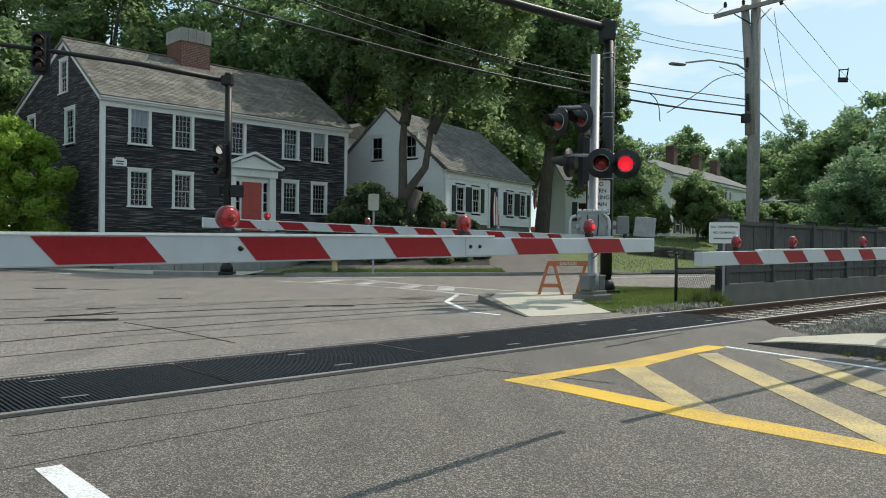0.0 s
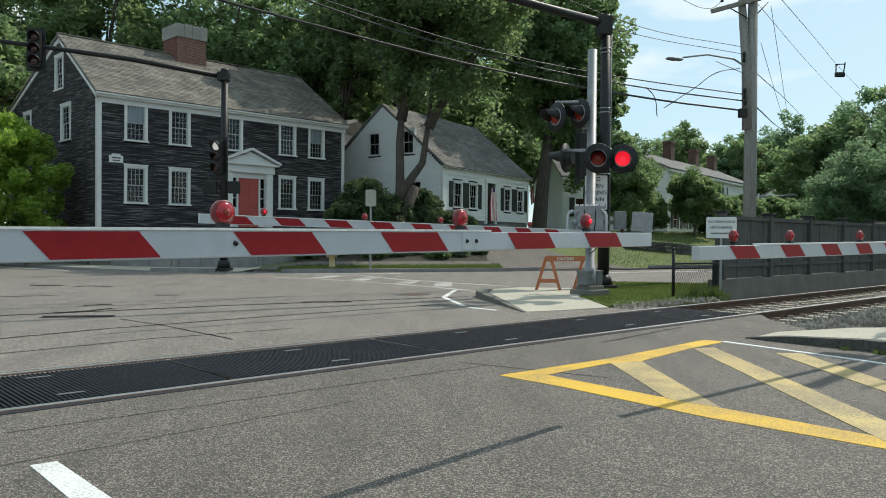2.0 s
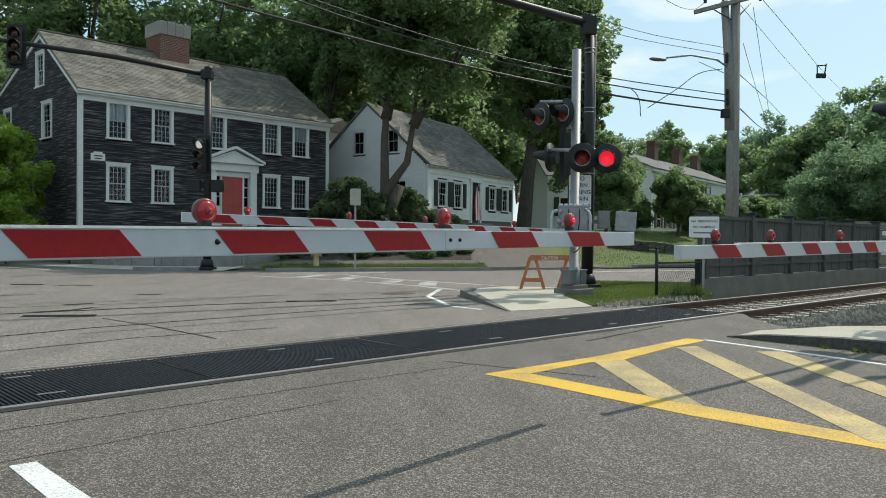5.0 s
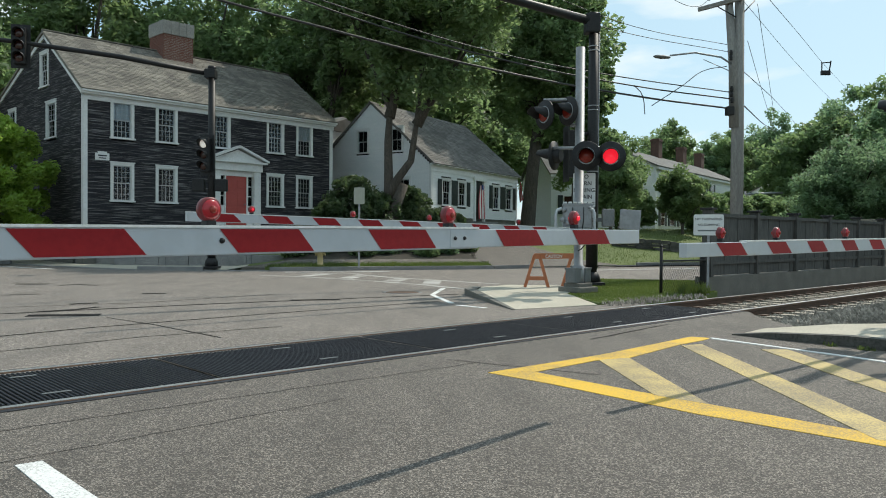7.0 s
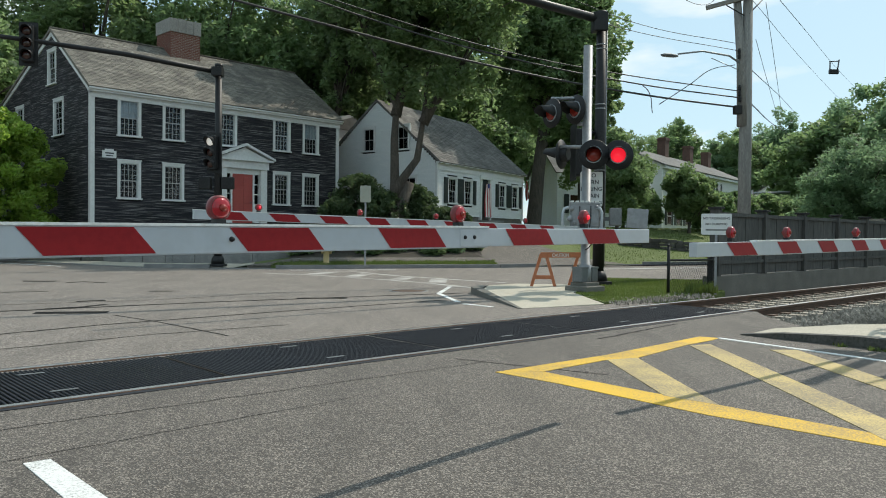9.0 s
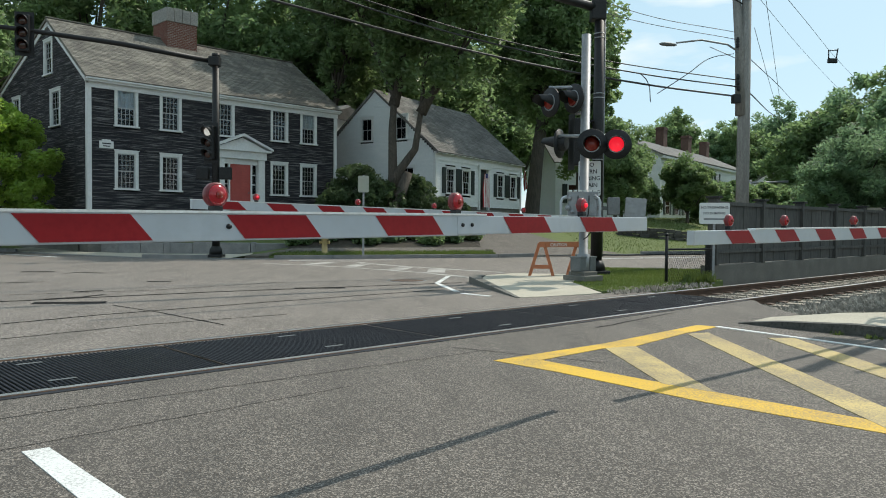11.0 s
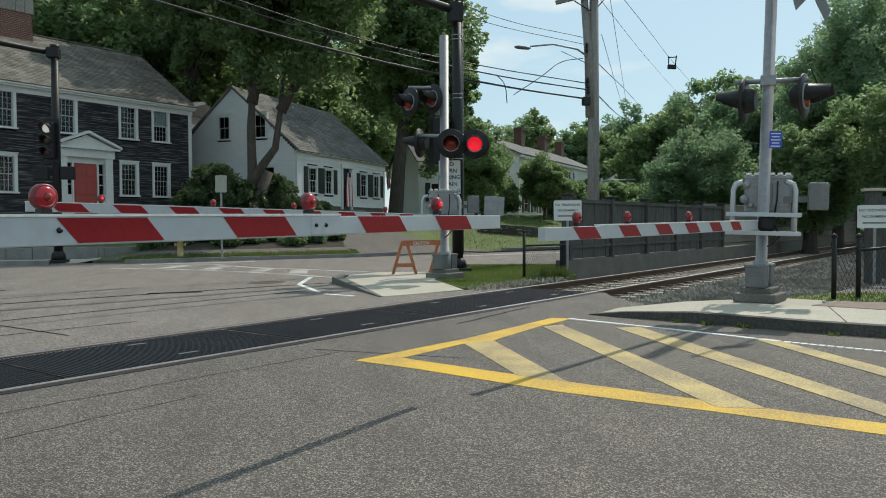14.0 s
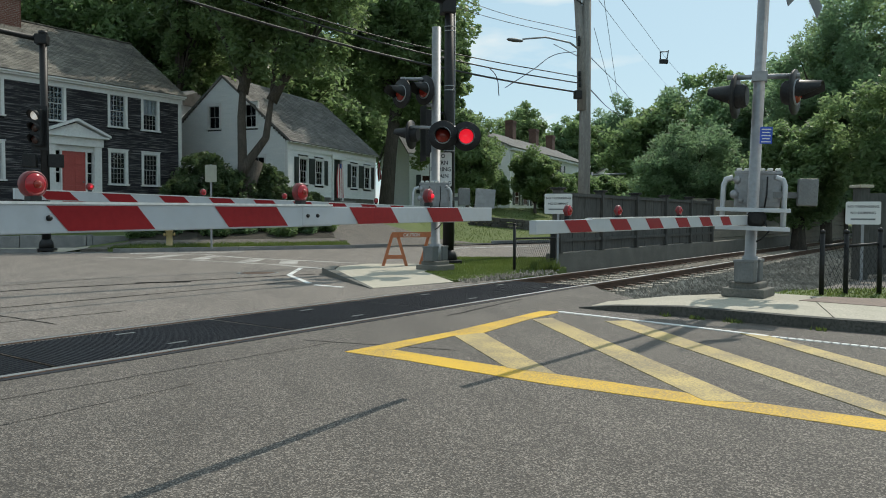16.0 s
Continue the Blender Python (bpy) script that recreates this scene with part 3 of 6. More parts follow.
part("cornice", Geo().box((-0.12, -0.28, E1 - 0.06), (L1 + 0.12, 0.0, E1 + 0.04)).box((-0.05, -0.06, E1 - 0.34), (L1 + 0.05, -0.02, E1 - 0.06)).box((-0.1, -0.2, E1 - 0.14), (L1 + 0.1, -0.05, E1 - 0.06)), TRIM, h1)
rk = Geo()
for (ya, za), (yb, zb) in (((-0.25, E1 - 0.05), (YP1, PEAK1 + 0.02)), ((YP1, PEAK1 + 0.02), (D1 + 0.1, EB1 - 0.02))):
    d = Vector((0, yb - ya, zb - za)).normalized()
    nn = Vector((0, -d.z, d.y))
    if nn.z > 0:
        nn = -nn
    p, q = Vector((-0.06, ya, za)), Vector((-0.06, yb, zb))
    rk.add([p, q, q + nn * 0.2, p + nn * 0.2] + [a + Vector((0.07, 0, 0)) for a in (p, q, q + nn * 0.2, p + nn * 0.2)], [(0, 1, 2, 3), (7, 6, 5, 4), (0, 4, 5, 1), (2, 6, 7, 3)])
part("rake_board", rk, TRIM, h1)
roof1 = part("roof", roof_slab((-0.12, -0.3, E1 + 0.03), (L1 + 0.12, -0.3, E1 + 0.03), (L1 + 0.12, YP1, PEAK1 + 0.12), (-0.12, YP1, PEAK1 + 0.12), 0.1), SHINGLE, h1)
part("rear_roof", roof_slab((-0.12, YP1, PEAK1 + 0.12), (L1 + 0.12, YP1, PEAK1 + 0.12), (L1 + 0.12, D1 + 0.2, EB1), (-0.12, D1 + 0.2, EB1), 0.1), SHINGLE, h1)
sg = Geo()
shingle_rows(sg, -0.12, L1 + 0.12, -0.3, E1 + 0.03, YP1, PEAK1 + 0.12)
tagged(part("shingles", sg, SHINGLE, roof1), kind="stuff")
part("ridge_cap", Geo().box((-0.13, YP1 - 0.09, PEAK1 + 0.1), (L1 + 0.13, YP1 + 0.09, PEAK1 + 0.16), None, 0.02), SHINGLE, h1)
for i, (x, z, w, h) in enumerate(front_holes):
    window(h1, at(x, 0, z), w, h, 4, 3, curtain="half" if (z > 4 and i in (1, 8)) else ("full" if i in (8,) else False))
for y, z, w, h in gable_windows:
    window(h1, GM @ at(y, 0, z), w, h, 3, 3)
CH = (4.7, 6.12, 8.8, 10.75)
bricks = Geo()
brng = random.Random(4)
cw, cd = CH[1] - CH[0], 1.36
for r in range(26):
    z = 8.3 + 0.075 * r
    if z > CH[3] - 0.62:
        break
    for side in range(4):
        n = 8 if side % 2 == 0 else 6
        Ls = cw if side % 2 == 0 else cd
        for i in range(n + 1):
            a = max(0.0, (i - 0.5 * (r % 2)) * Ls / n)
            b = min(Ls, (i + 1 - 0.5 * (r % 2)) * Ls / n) - 0.012
            if b - a < 0.04:
                continue
            o = brng.uniform(0.0, 0.006)
            if side == 0:
                bricks.box((CH[0] + a, YP1 - cd / 2 - o, z), (CH[0] + b, YP1 - cd / 2 + 0.05, z + 0.064))
            elif side == 1:
                bricks.box((CH[0] - o, YP1 - cd / 2 + a, z), (CH[0] + 0.05, YP1 - cd / 2 + b, z + 0.064))
            elif side == 2:
                bricks.box((CH[0] + a, YP1 + cd / 2 - 0.05, z), (CH[0] + b, YP1 + cd / 2 + o, z + 0.064))
            else:
                bricks.box((CH[1] - 0.05, YP1 - cd / 2 + a, z), (CH[1] + o, YP1 - cd / 2 + b, z + 0.064))
ch1 = part("chimney", Geo().box((CH[0] + .02, YP1 - 0.68, 8.2), (CH[1] - .02, YP1 + 0.68, CH[3])), MORTAR, h1, "large red brick chimney with a grey stone cap")
tagged(part("bricks", bricks, BRICK, ch1), kind="stuff")
for i in range(4):
    part("cap_slab", Geo().box((CH[0] - 0.04 + i * 0.375, YP1 - 0.74, CH[3] - 0.6), (CH[0] + 0.325 + i * 0.375, YP1 + 0.74, CH[3] + 0.02 * (i % 2)), None, 0.02), CAP_MORTAR, ch1, "pale mortar chimney cap")
part("flashing", Geo().box((CH[0] - 0.03, YP1 - 0.75, 8.72), (CH[1] + 0.03, YP1 - 0.69, 8.86)), GALV, ch1)

# portico and door
pm = at(DOOR_X + 0.08, 0, 0) @ Matrix.Diagonal((1.14, 1, 1, 1))
portico = part("portico", Geo().box((-1.0, -0.16, 1.6), (-0.72, 0.1, 3.95), pm).box((0.72, -0.16, 1.6), (1.0, 0.1, 3.95), pm).box((-1.05, -0.22, 3.95), (1.05, 0.1, 4.28), pm).box((-1.2, -0.36, 4.28), (1.2, 0.1, 4.36), pm), TRIM, h1, "white classical door surround with a pediment")
part("pediment", Geo().add([(-1.15, -0.2, 4.36), (1.15, -0.2, 4.36), (0, -0.2, 4.86), (-1.15, 0.1, 4.36), (1.15, 0.1, 4.36), (0, 0.1, 4.86)], [(0, 1, 2), (5, 4, 3)], pm), TRIM, portico)
pe = Geo()
for sx in (-1, 1):
    p, q = Vector((sx * 1.27, -0.38, 4.34)), Vector((0, -0.38, 4.93))
    pe.add([p, q, q + Vector((0, 0, 0.1)), p + Vector((0, 0, 0.1)), p + Vector((0, .5, 0)), q + Vector((0, .5, 0)), q + Vector((0, .5, 0.1)), p + Vector((0, .5, 0.1))], [(0, 1, 2, 3), (3, 2, 6, 7), (0, 4, 5, 1), (7, 6, 5, 4), (0, 3, 7, 4)], pm)
part("raking_cornice", pe, TRIM, portico)
part("door_panel_frame", Geo().box((-0.72, -0.04, 3.72), (0.72, 0.06, 3.95), pm).box((-0.5, -0.05, 1.6), (-0.44, 0.06, 3.72), pm).box((0.44, -0.05, 1.6), (0.5, 0.06, 3.72), pm).box((-0.72, -0.03, 1.6), (-0.5, 0.06, 2.45), pm).box((0.5, -0.03, 1.6), (0.72, 0.06, 2.45), pm), TRIM, portico)
door = part("door", Geo().box((-0.44, 0.0, 1.6), (0.44, 0.05, 3.72), pm), RED_DOOR, h1, "closed red panelled front door")
for zz in (1.75, 2.45, 3.2):
    for sx in (-1, 1):
        part("door_panel", Geo().box((min(sx * 0.05, sx * 0.37), -0.012, zz), (max(sx * 0.05, sx * 0.37), 0.002, zz + (0.6 if zz < 3 else 0.38)), pm, 0.008), RED_DOOR, door)
part("door_knob", Geo().lathe([(0.03, 0), (0.035, 0.02), (0.01, 0.04)], 10, pm @ at(0.36, -0.002, 2.5) @ turn("X", 90)), CAST, door)
for sx in (-1, 1):
    part("sidelight", Geo().box((min(sx * 0.52, sx * 0.7), 0.03, 2.45), (max(sx * 0.52, sx * 0.7), 0.034, 3.7), pm), GLASS, portico)
    for zz in (2.84, 3.27):
        part("sidelight_bar", Geo().box((sx * 0.61 - 0.1, 0.0, zz), (sx * 0.61 + 0.1, 0.05, zz + 0.04), pm), TRIM, portico)
part("doorstep", Geo().box((-1.0, -0.9, 0.4), (1.0, 0.0, 1.55), pm), GRANITE, h1)
plaque = part("date_plaque", Geo().box((0.45, -0.06, 3.98), (0.98, -0.03, 4.25)).box((0.55, -0.06, 4.25), (0.88, -0.03, 4.31)), SIGN_WHITE, h1, "small white plaque with unreadable marks")
part("plaque_mark", Geo().box((0.55, -0.066, 4.13), (0.88, -0.061, 4.18)).box((0.58, -0.066, 4.04), (0.85, -0.061, 4.08)), PRINT, plaque)

# white cape house
H2 = frame_xy((0.055, 37.5), 0.523, 0.852)
L2, D2, E2, B2, PEAK2, YP2 = 9.84, 7.2, 4.7, 2.15, 7.95, 3.6
h2 = thing("white_cape_house", H2, "white clapboard cape cottage with dark shutters and a grey roof", "house")
h2_holes = [(x - 0.5, x + 0.5, 2.72, 4.1) for x in (1.5, 3.1, 7.1, 8.75)] + [(4.45, 5.65, 2.0, 4.35)]
part("front_siding", clap_wall(L2, B2, E2, lambda z: (0.1, L2 - 0.1), h2_holes, 0.12, None), CLAP_WHITE, h2)
g2w = [(2.0, 5.45, 0.62, 1.1), (4.1, 5.45, 0.62, 1.1), (1.6, 2.75, 0.75, 1.25)]


def gable2(z):
    if z < E2:
        return (0.1, D2 - 0.1)
    k = (z - E2) / (PEAK2 - E2) * YP2
    return (max(0.1, k), min(D2 - 0.1, D2 - k))


part("gable_siding", clap_wall(D2, 1.6, PEAK2 - 0.05, gable2, [(y - w / 2 - 0.1, y + w / 2 + 0.1, z - 0.05, z + h + 0.1) for y, z, w, h in g2w], 0.12, GM), CLAP_WHITE, h2)
# same added dark backdrop for the cape's rooms
part("dark_room_backdrop", Geo().add([(0, 0.8, 0), (L2, 0.8, 0), (L2, 0.8, E2), (0, 0.8, E2), (0.8, 0, 0), (0.8, D2, 0), (0.8, D2, E2), (0.8, YP2, PEAK2 - .2), (0.8, 0, E2)], [(0, 1, 2, 3), (4, 5, 6, 7, 8)]), INSIDE, h2)
part("end_wall", Geo().add([(L2 - 0.05, 0, 0), (L2 - 0.05, D2, 0), (L2 - 0.05, D2, E2), (L2 - 0.05, YP2, PEAK2), (L2 - 0.05, 0, E2)], [(0, 1, 2, 3, 4)]).box((0, D2 - 0.1, 0), (L2, D2, E2)), CLAP_WHITE, h2)
part("foundation", Geo().box((0.05, 0.04, 0.2), (L2 - 0.05, D2, B2)), DARK_CONCRETE, h2)
for x in (0.0, L2 - 0.15):
    part("corner_board", Geo().box((x, -0.05, B2 - 0.1), (x + 0.15, 0.1, E2)), TRIM, h2)
part("cornice", Geo().box((-0.1, -0.25, E2 - 0.02), (L2 + 0.1, 0.0, E2 + 0.06)).box((-0.05, -0.06, E2 - 0.34), (L2 + 0.05, -0.02, E2 - 0.02)), TRIM, h2)
roof2 = part("roof", roof_slab((-0.1, -0.28, E2 + 0.04), (L2 + 0.1, -0.28, E2 + 0.04), (L2 + 0.1, YP2, PEAK2 + 0.1), (-0.1, YP2, PEAK2 + 0.1), 0.1), SHINGLE_GREY, h2)
part("rear_roof", roof_slab((-0.1, YP2, PEAK2 + 0.1), (L2 + 0.1, YP2, PEAK2 + 0.1), (L2 + 0.1, D2 + 0.28, E2 + 0.04), (-0.1, D2 + 0.28, E2 + 0.04), 0.1), SHINGLE_GREY, h2)
sg = Geo()
shingle_rows(sg, -0.1, L2 + 0.1, -0.28, E2 + 0.04, YP2, PEAK2 + 0.1, 0.16, 0.34, 5)
tagged(part("shingles", sg, SHINGLE_GREY, roof2), kind="stuff")
for x in (1.5, 3.1, 7.1, 8.75):
    window(h2, at(x, 0, 2.78), 0.78, 1.22, 3, 2, 0.08, shutters=True)
for y, z, w, h in g2w:
    window(h2, GM @ at(y, 0, z), w, h, 2, 1)
dm = at(5.05, 0, 0)
door2 = part("door_surround", Geo().box((-0.62, -0.08, 2.0), (-0.45, 0.08, 4.3), dm).box((0.45, -0.08, 2.0), (0.62, 0.08, 4.3), dm).box((-0.7, -0.14, 4.2), (0.7, 0.08, 4.42), dm), TRIM, h2)
part("door", Geo().box((-0.45, 0.05, 2.0), (0.45, 0.1, 4.2), dm), SHUTTER, door2, "dark front door")
part("doorstep", Geo().box((-0.9, -0.7, 1.4), (0.9, 0.0, 1.98), dm), GRANITE, h2)
# flags at the cape
STRIPE_RED = surface("flag_red", (0.4, 0.03, 0.035), (0.46, 0.04, 0.045), 3.0, rough=0.8)
STRIPE_WHITE = surface("flag_white", (0.62, 0.6, 0.58), (0.7, 0.68, 0.66), 3.0, rough=0.8)
FLAG_BLUE = surface("flag_blue", (0.02, 0.03, 0.14), (0.03, 0.04, 0.18), 3.0, rough=0.8)


def drape(parent, m, w, h, stripes, spread):
    """A cloth of upright stripes gathered at the top."""
    for i in range(stripes):
        g = Geo()
        pts = []
        for j in range(9):
            t = j / 8
            k = 0.55 + (1 - 0.55) * min(1.0, t * spread)
            for e in (0, 1):
                u = ((i + e) / stripes - 0.5) * w * k
                pts.append((u, -0.05 - 0.03 * math.sin(6 * u / w + 3 * t) + 0.012 * ((i + e) % 2), -h * t))
        g.add(pts, [(2 * j, 2 * j + 1, 2 * j + 3, 2 * j + 2) for j in range(8)], m, True)
        part("flag_stripe", g, STRIPE_RED if i % 2 == 0 else STRIPE_WHITE, parent)


flag1 = thing("door_flag", H2 @ at(5.05, -0.05, 0), "red and white striped flag draped on the front door", "flag")
drape(flag1, at(0.0, -0.12, 3.95), 0.8, 1.8, 7, 2.2)
part("flag_canton", Geo().box((-0.16, -0.22, 3.72), (0.04, -0.2, 3.97)), FLAG_BLUE, flag1)
flag2 = thing("pole_flag", H2 @ pose(9.75, -0.05, 4.25, 0, 0, 30), "small striped flag on a slanted pole at the house corner", "flag")
part("flag_pole", Geo().tube([(0, 0, -0.4), (0.55, -0.35, 0.25)], 0.015, 6), TRIM, flag2)
drape(flag2, pose(0.4, -0.2, 0.15, 0, 20, 10), 0.75, 1.15, 6, 3.0)
# rear wing of the cape
part("rear_wing", Geo().box((0.6, D2 - 0.2, 0.5), (6.0, D2 + 7.5, 6.9)), CLAP_WHITE, h2)
part("wing_roof", Geo().box((0.4, D2 - 0.3, 6.9), (6.2, D2 + 7.7, 7.1)).add([(0.4, D2 - .3, 7.1), (6.2, D2 - .3, 7.1), (6.2, D2 + 7.7, 7.1), (.4, D2 + 7.7, 7.1), (3.2, D2 - .3, 8.0), (3.2, D2 + 7.7, 8.0)], [(0, 1, 4), (1, 2, 5, 4), (2, 3, 5), (3, 0, 4, 5)]), SHINGLE_GREY, h2)


# ---- far houses ----
# brick darkened in colour to carry the chimneys' shaded sides
SHADED_BRICK = surface("shaded_brick", (0.1, 0.055, 0.043), (0.15, 0.08, 0.062), 4.0, (0.07, 0.045, 0.038), 16.0, 0.95)


def far_house(name, o, dx, dy, L, D, z0, ze, zp, label, wins, chimneys, ridge_along=True):
    h = thing(name, frame_xy(o, dx, dy), label, "house")
    b = Geo().box((0, 0, z0), (L, D, ze))
    b.add([(0, 0, ze), (0, D, ze), (0, D / 2, zp), (L, 0, ze), (L, D, ze), (L, D / 2, zp)], [(0, 2, 1), (3, 4, 5)])
    part("wall", b, CLAP_WHITE, h)
    part("roof", roof_slab((-0.2, -0.3, ze), (L + 0.2, -0.3, ze), (L + 0.2, D / 2, zp + 0.1), (-0.2, D / 2, zp + 0.1)), SHINGLE_GREY, h)
    part("rear_roof", roof_slab((-0.2, D / 2, zp + 0.1), (L + 0.2, D / 2, zp + 0.1), (L + 0.2, D + 0.3, ze), (-0.2, D + 0.3, ze)), SHINGLE_GREY, h)
    part("cornice", Geo().box((-0.1, -0.25, ze - 0.3), (L + 0.1, -0.002, ze - 0.02)), TRIM, h)
    for m in wins:
        w = part("window", Geo().box((-0.5, -0.05, 0), (0.5, -0.002, 1.5)), TRIM, h, "", m)
        part("pane", Geo().box((-0.4, -0.06, 0.08), (0.4, -0.052, 0.72)).box((-0.4, -0.06, 0.8), (0.4, -0.052, 1.42)), LENS_DARK, w)
        for sx in (-1, 1):
            part("shutter", Geo().box((sx * 0.72 - 0.2, -0.07, 0), (sx * 0.72 + 0.2, -0.003, 1.5), None), SHUTTER, w)
    for x, y, za, zb in chimneys:
        part("chimney", Geo().box((x - 0.5, y - 0.4, za), (x + 0.5, y + 0.4, zb)).box((x - 0.56, y - 0.46, zb - 0.25), (x + 0.56, y + 0.46, zb - 0.1)), SHADED_BRICK, h, "dark brick chimney")
    return h


far_house("white_far_house", (9.6, 60.5), 0.98, 0.2, 7.0, 7.0, 1.0, 6.2, 8.6, "white clapboard house with dark shutters beyond the trees",
          [at(1.5, 0, 3.0), at(4.2, 0, 3.0), at(2.8, 0, 5.2 - 0.3)], [])
far_house("long_white_house", (18.8, 63.5), 0.60, 0.80, 26.0, 8.0, 1.0, 7.2, 9.0, "long white house with dark shutters and three brick chimneys",
          [at(1.6 + 2.3 * i, 0, 5.0) for i in range(7)] + [at(1.6 + 2.3 * i, 0, 2.2) for i in range(7)] + [GM @ at(2.2, 0, 5.0), GM @ at(5.6, 0, 5.0)], [(10.8, 4.0, 8.0, 10.8), (18.0, 4.0, 8.0, 10.7), (24.0, 4.0, 8.0, 10.6)])
far_house("small_white_house", (42.0, 86.0), 0.60, 0.80, 9.0, 7.0, 1.0, 5.6, 7.8, "small distant white house", [at(2, 0, 3.2), at(5, 0, 3.2)], [])

# ---- crossing surface, ties, ballast ----
rng = random.Random(21)
single("ballast_bed", Geo().prism(TRENCH, -0.5, -0.17), BALLAST, "bed of grey crushed stone under the track", "ballast", kind="structure")
stones = Geo()
for i in range(40000):
    u = 10.8 + 30 * rng.random() ** 1.9
    lo = float(np.interp(u, (10.6, 12.3, 13.5, 24.0, 95.0), (4.2, 2.97, 2.62, 1.05, 0.65)))
    v = rng.uniform(lo, 7.9)
    r = rng.uniform(0.05, 0.1)
    p = [(math.cos(a) * r * rng.uniform(0.6, 1.2), math.sin(a) * r * rng.uniform(0.6, 1.2)) for a in (0.3, 1.9, 3.4, 4.9)]
    base = (-0.225 if 5.15 < v < 7.9 else -0.18) + rng.uniform(0.0, 0.025)
    stones.add([(u + a, v + b, base) for a, b in p] + [(u + p[0][0] * 0.3, v + p[1][1] * 0.4, base + r * 1.15), (u + p[2][0] * 0.4, v + p[3][1] * 0.3, base + r * 0.8)],
               [(0, 1, 4), (1, 2, 5, 4), (2, 3, 5), (3, 0, 4, 5)])
single("ballast_stones", stones, STONE, "loose grey crushed stones along the track", "stones", kind="stuff", m=TRACK)
u = PANEL_END + 0.25
while u < 60:
    tie = part("tie", Geo().box((u - 0.11, 5.2 + rng.uniform(-.04, .04), -0.35), (u + 0.11, 7.85 + rng.uniform(-.04, .04), -0.12), None, 0.012), TIE, track)
    for v in RAIL_V:
        part("tie_plate", Geo().box((u - 0.09, v - 0.15, -0.125), (u + 0.09, v + 0.15, -0.1), None, 0.003), RAIL_SIDE, tie)
    u += 0.53
u0, k = -14.0, 0
while u0 < PANEL_END - 0.1:
    u1 = min(u0 + 2.44, PANEL_END)
    prof = [(u0, -0.1), (u0, 0.0)]
    q = u0 + 0.01
    while q < u1 - 0.06:
        prof += [(q, 0.0), (q + 0.004, 0.008), (q + 0.016, 0.008), (q + 0.02, 0.0)]
        q += 0.038
    prof += [(u1 - 0.008, 0.0), (u1 - 0.008, -0.1)]
    n = len(prof)
    va, vb = RAIL_V[0] + 0.09, RAIL_V[1] - 0.09
    g = Geo().add([(a, va, z) for a, z in prof] + [(a, vb, z) for a, z in prof], [(i, i + 1, n + i + 1, n + i) for i in range(n - 1)] + [tuple(range(n))[::-1], tuple(range(n, 2 * n))])
    pan = part("crossing_panel", g, RUBBER, track, "ribbed black rubber panel between the rails")
    for vv in (6.1, 6.95):
        part("lifting_slot", Geo().box(((u0 + u1) / 2 - 0.1, vv - 0.02, 0.007), ((u0 + u1) / 2 + 0.1, vv + 0.02, 0.012), None, 0.003), CAST, pan)
    u0 = u1
for v0, v1 in ((RAIL_V[0] - 0.11, RAIL_V[0] - 0.04), (RAIL_V[1] + 0.04, RAIL_V[1] + 0.11)):
    part("field_strip", Geo().box((-14, v0, -0.1), (PANEL_END, v1, 0.005)), RUBBER, track)

# ---- pavements and islands ----
far_walk = tagged(thing("far_sidewalk", Matrix(), "pale concrete sidewalk ramp with a dark kerb beside the crossing", "sidewalk", kind="structure"))
slab = [(0.98, 15.55), (1.42, 12.5), (2.2, 12.95), (2.95, 13.35), (2.75, 15.3), (3.75, 17.6), (1.9, 17.9), (1.15, 16.6)]
n = len(slab)
tops = [0.1, 0.008, 0.008, 0.02, 0.07, 0.07, 0.07, 0.1]
part("slab", Geo().add([(x, y, -0.1) for x, y in slab] + [(x, y, z) for (x, y), z in zip(slab, tops)], [tuple(range(n))[::-1], (8, 9, 10, 11), (8, 11, 12, 15), (12, 13, 14, 15)] + [(i, (i + 1) % n, n + (i + 1) % n, n + i) for i in range(n)]), CONCRETE, far_walk)
ko, ki, kz = [(0.98, 16.7), (0.74, 15.75), (0.8, 15.3), (1.36, 12.48)], [(1.15, 16.6), (0.99, 15.75), (0.985, 15.5), (1.415, 12.5)], [0.11, 0.13, 0.12, 0.012]
part("kerb", Geo().add([(x, y, -0.1) for x, y in ko] + [(x, y, z) for (x, y), z in zip(ko, kz)] + [(x, y, z) for (x, y), z in zip(ki, kz)] + [(x, y, -0.1) for x, y in ki], [f for i in range(3) for f in ((i, i + 1, 5 + i, 4 + i), (4 + i, 5 + i, 9 + i, 8 + i), (8 + i, 9 + i, 13 + i, 12 + i))] + [(0, 4, 8, 12), (3, 15, 11, 7)]), DARK_CONCRETE, far_walk, "dark kerb face")
grass_island = [(2.95, 13.4), (4.3, 14.6), (5.7, 15.95), (6.2, 16.35), (7.2, 20.5), (4.4, 21.0), (3.8, 17.7), (2.8, 15.4)]
single("grass_island", Geo().prism(grass_island, -0.4, 0.045), GRASS, "strip of rough green grass beside the track", "grass", kind="structure")
near_walk = tagged(thing("near_sidewalk", Matrix(), "pale concrete sidewalk with a shade-darkened granite kerb by the gate", "sidewalk", kind="structure"))
kline = [(3.75, 9.4), (4.05, 9.05), (4.65, 8.41), (5.43, 7.39), (6.05, 6.74), (8.5, 4.1), (14, -2)]
back_line = [(18, 0), (11.2, 6.6), (8.7, 8.5), (7.25, 9.35), (6.8, 9.95), (5.4, 10.05), (4.35, 9.85)]
off = [(p[0] + 0.11, p[1] + 0.11) for p in kline[1:]]
nw = [(3.86, 9.42)] + off + back_line
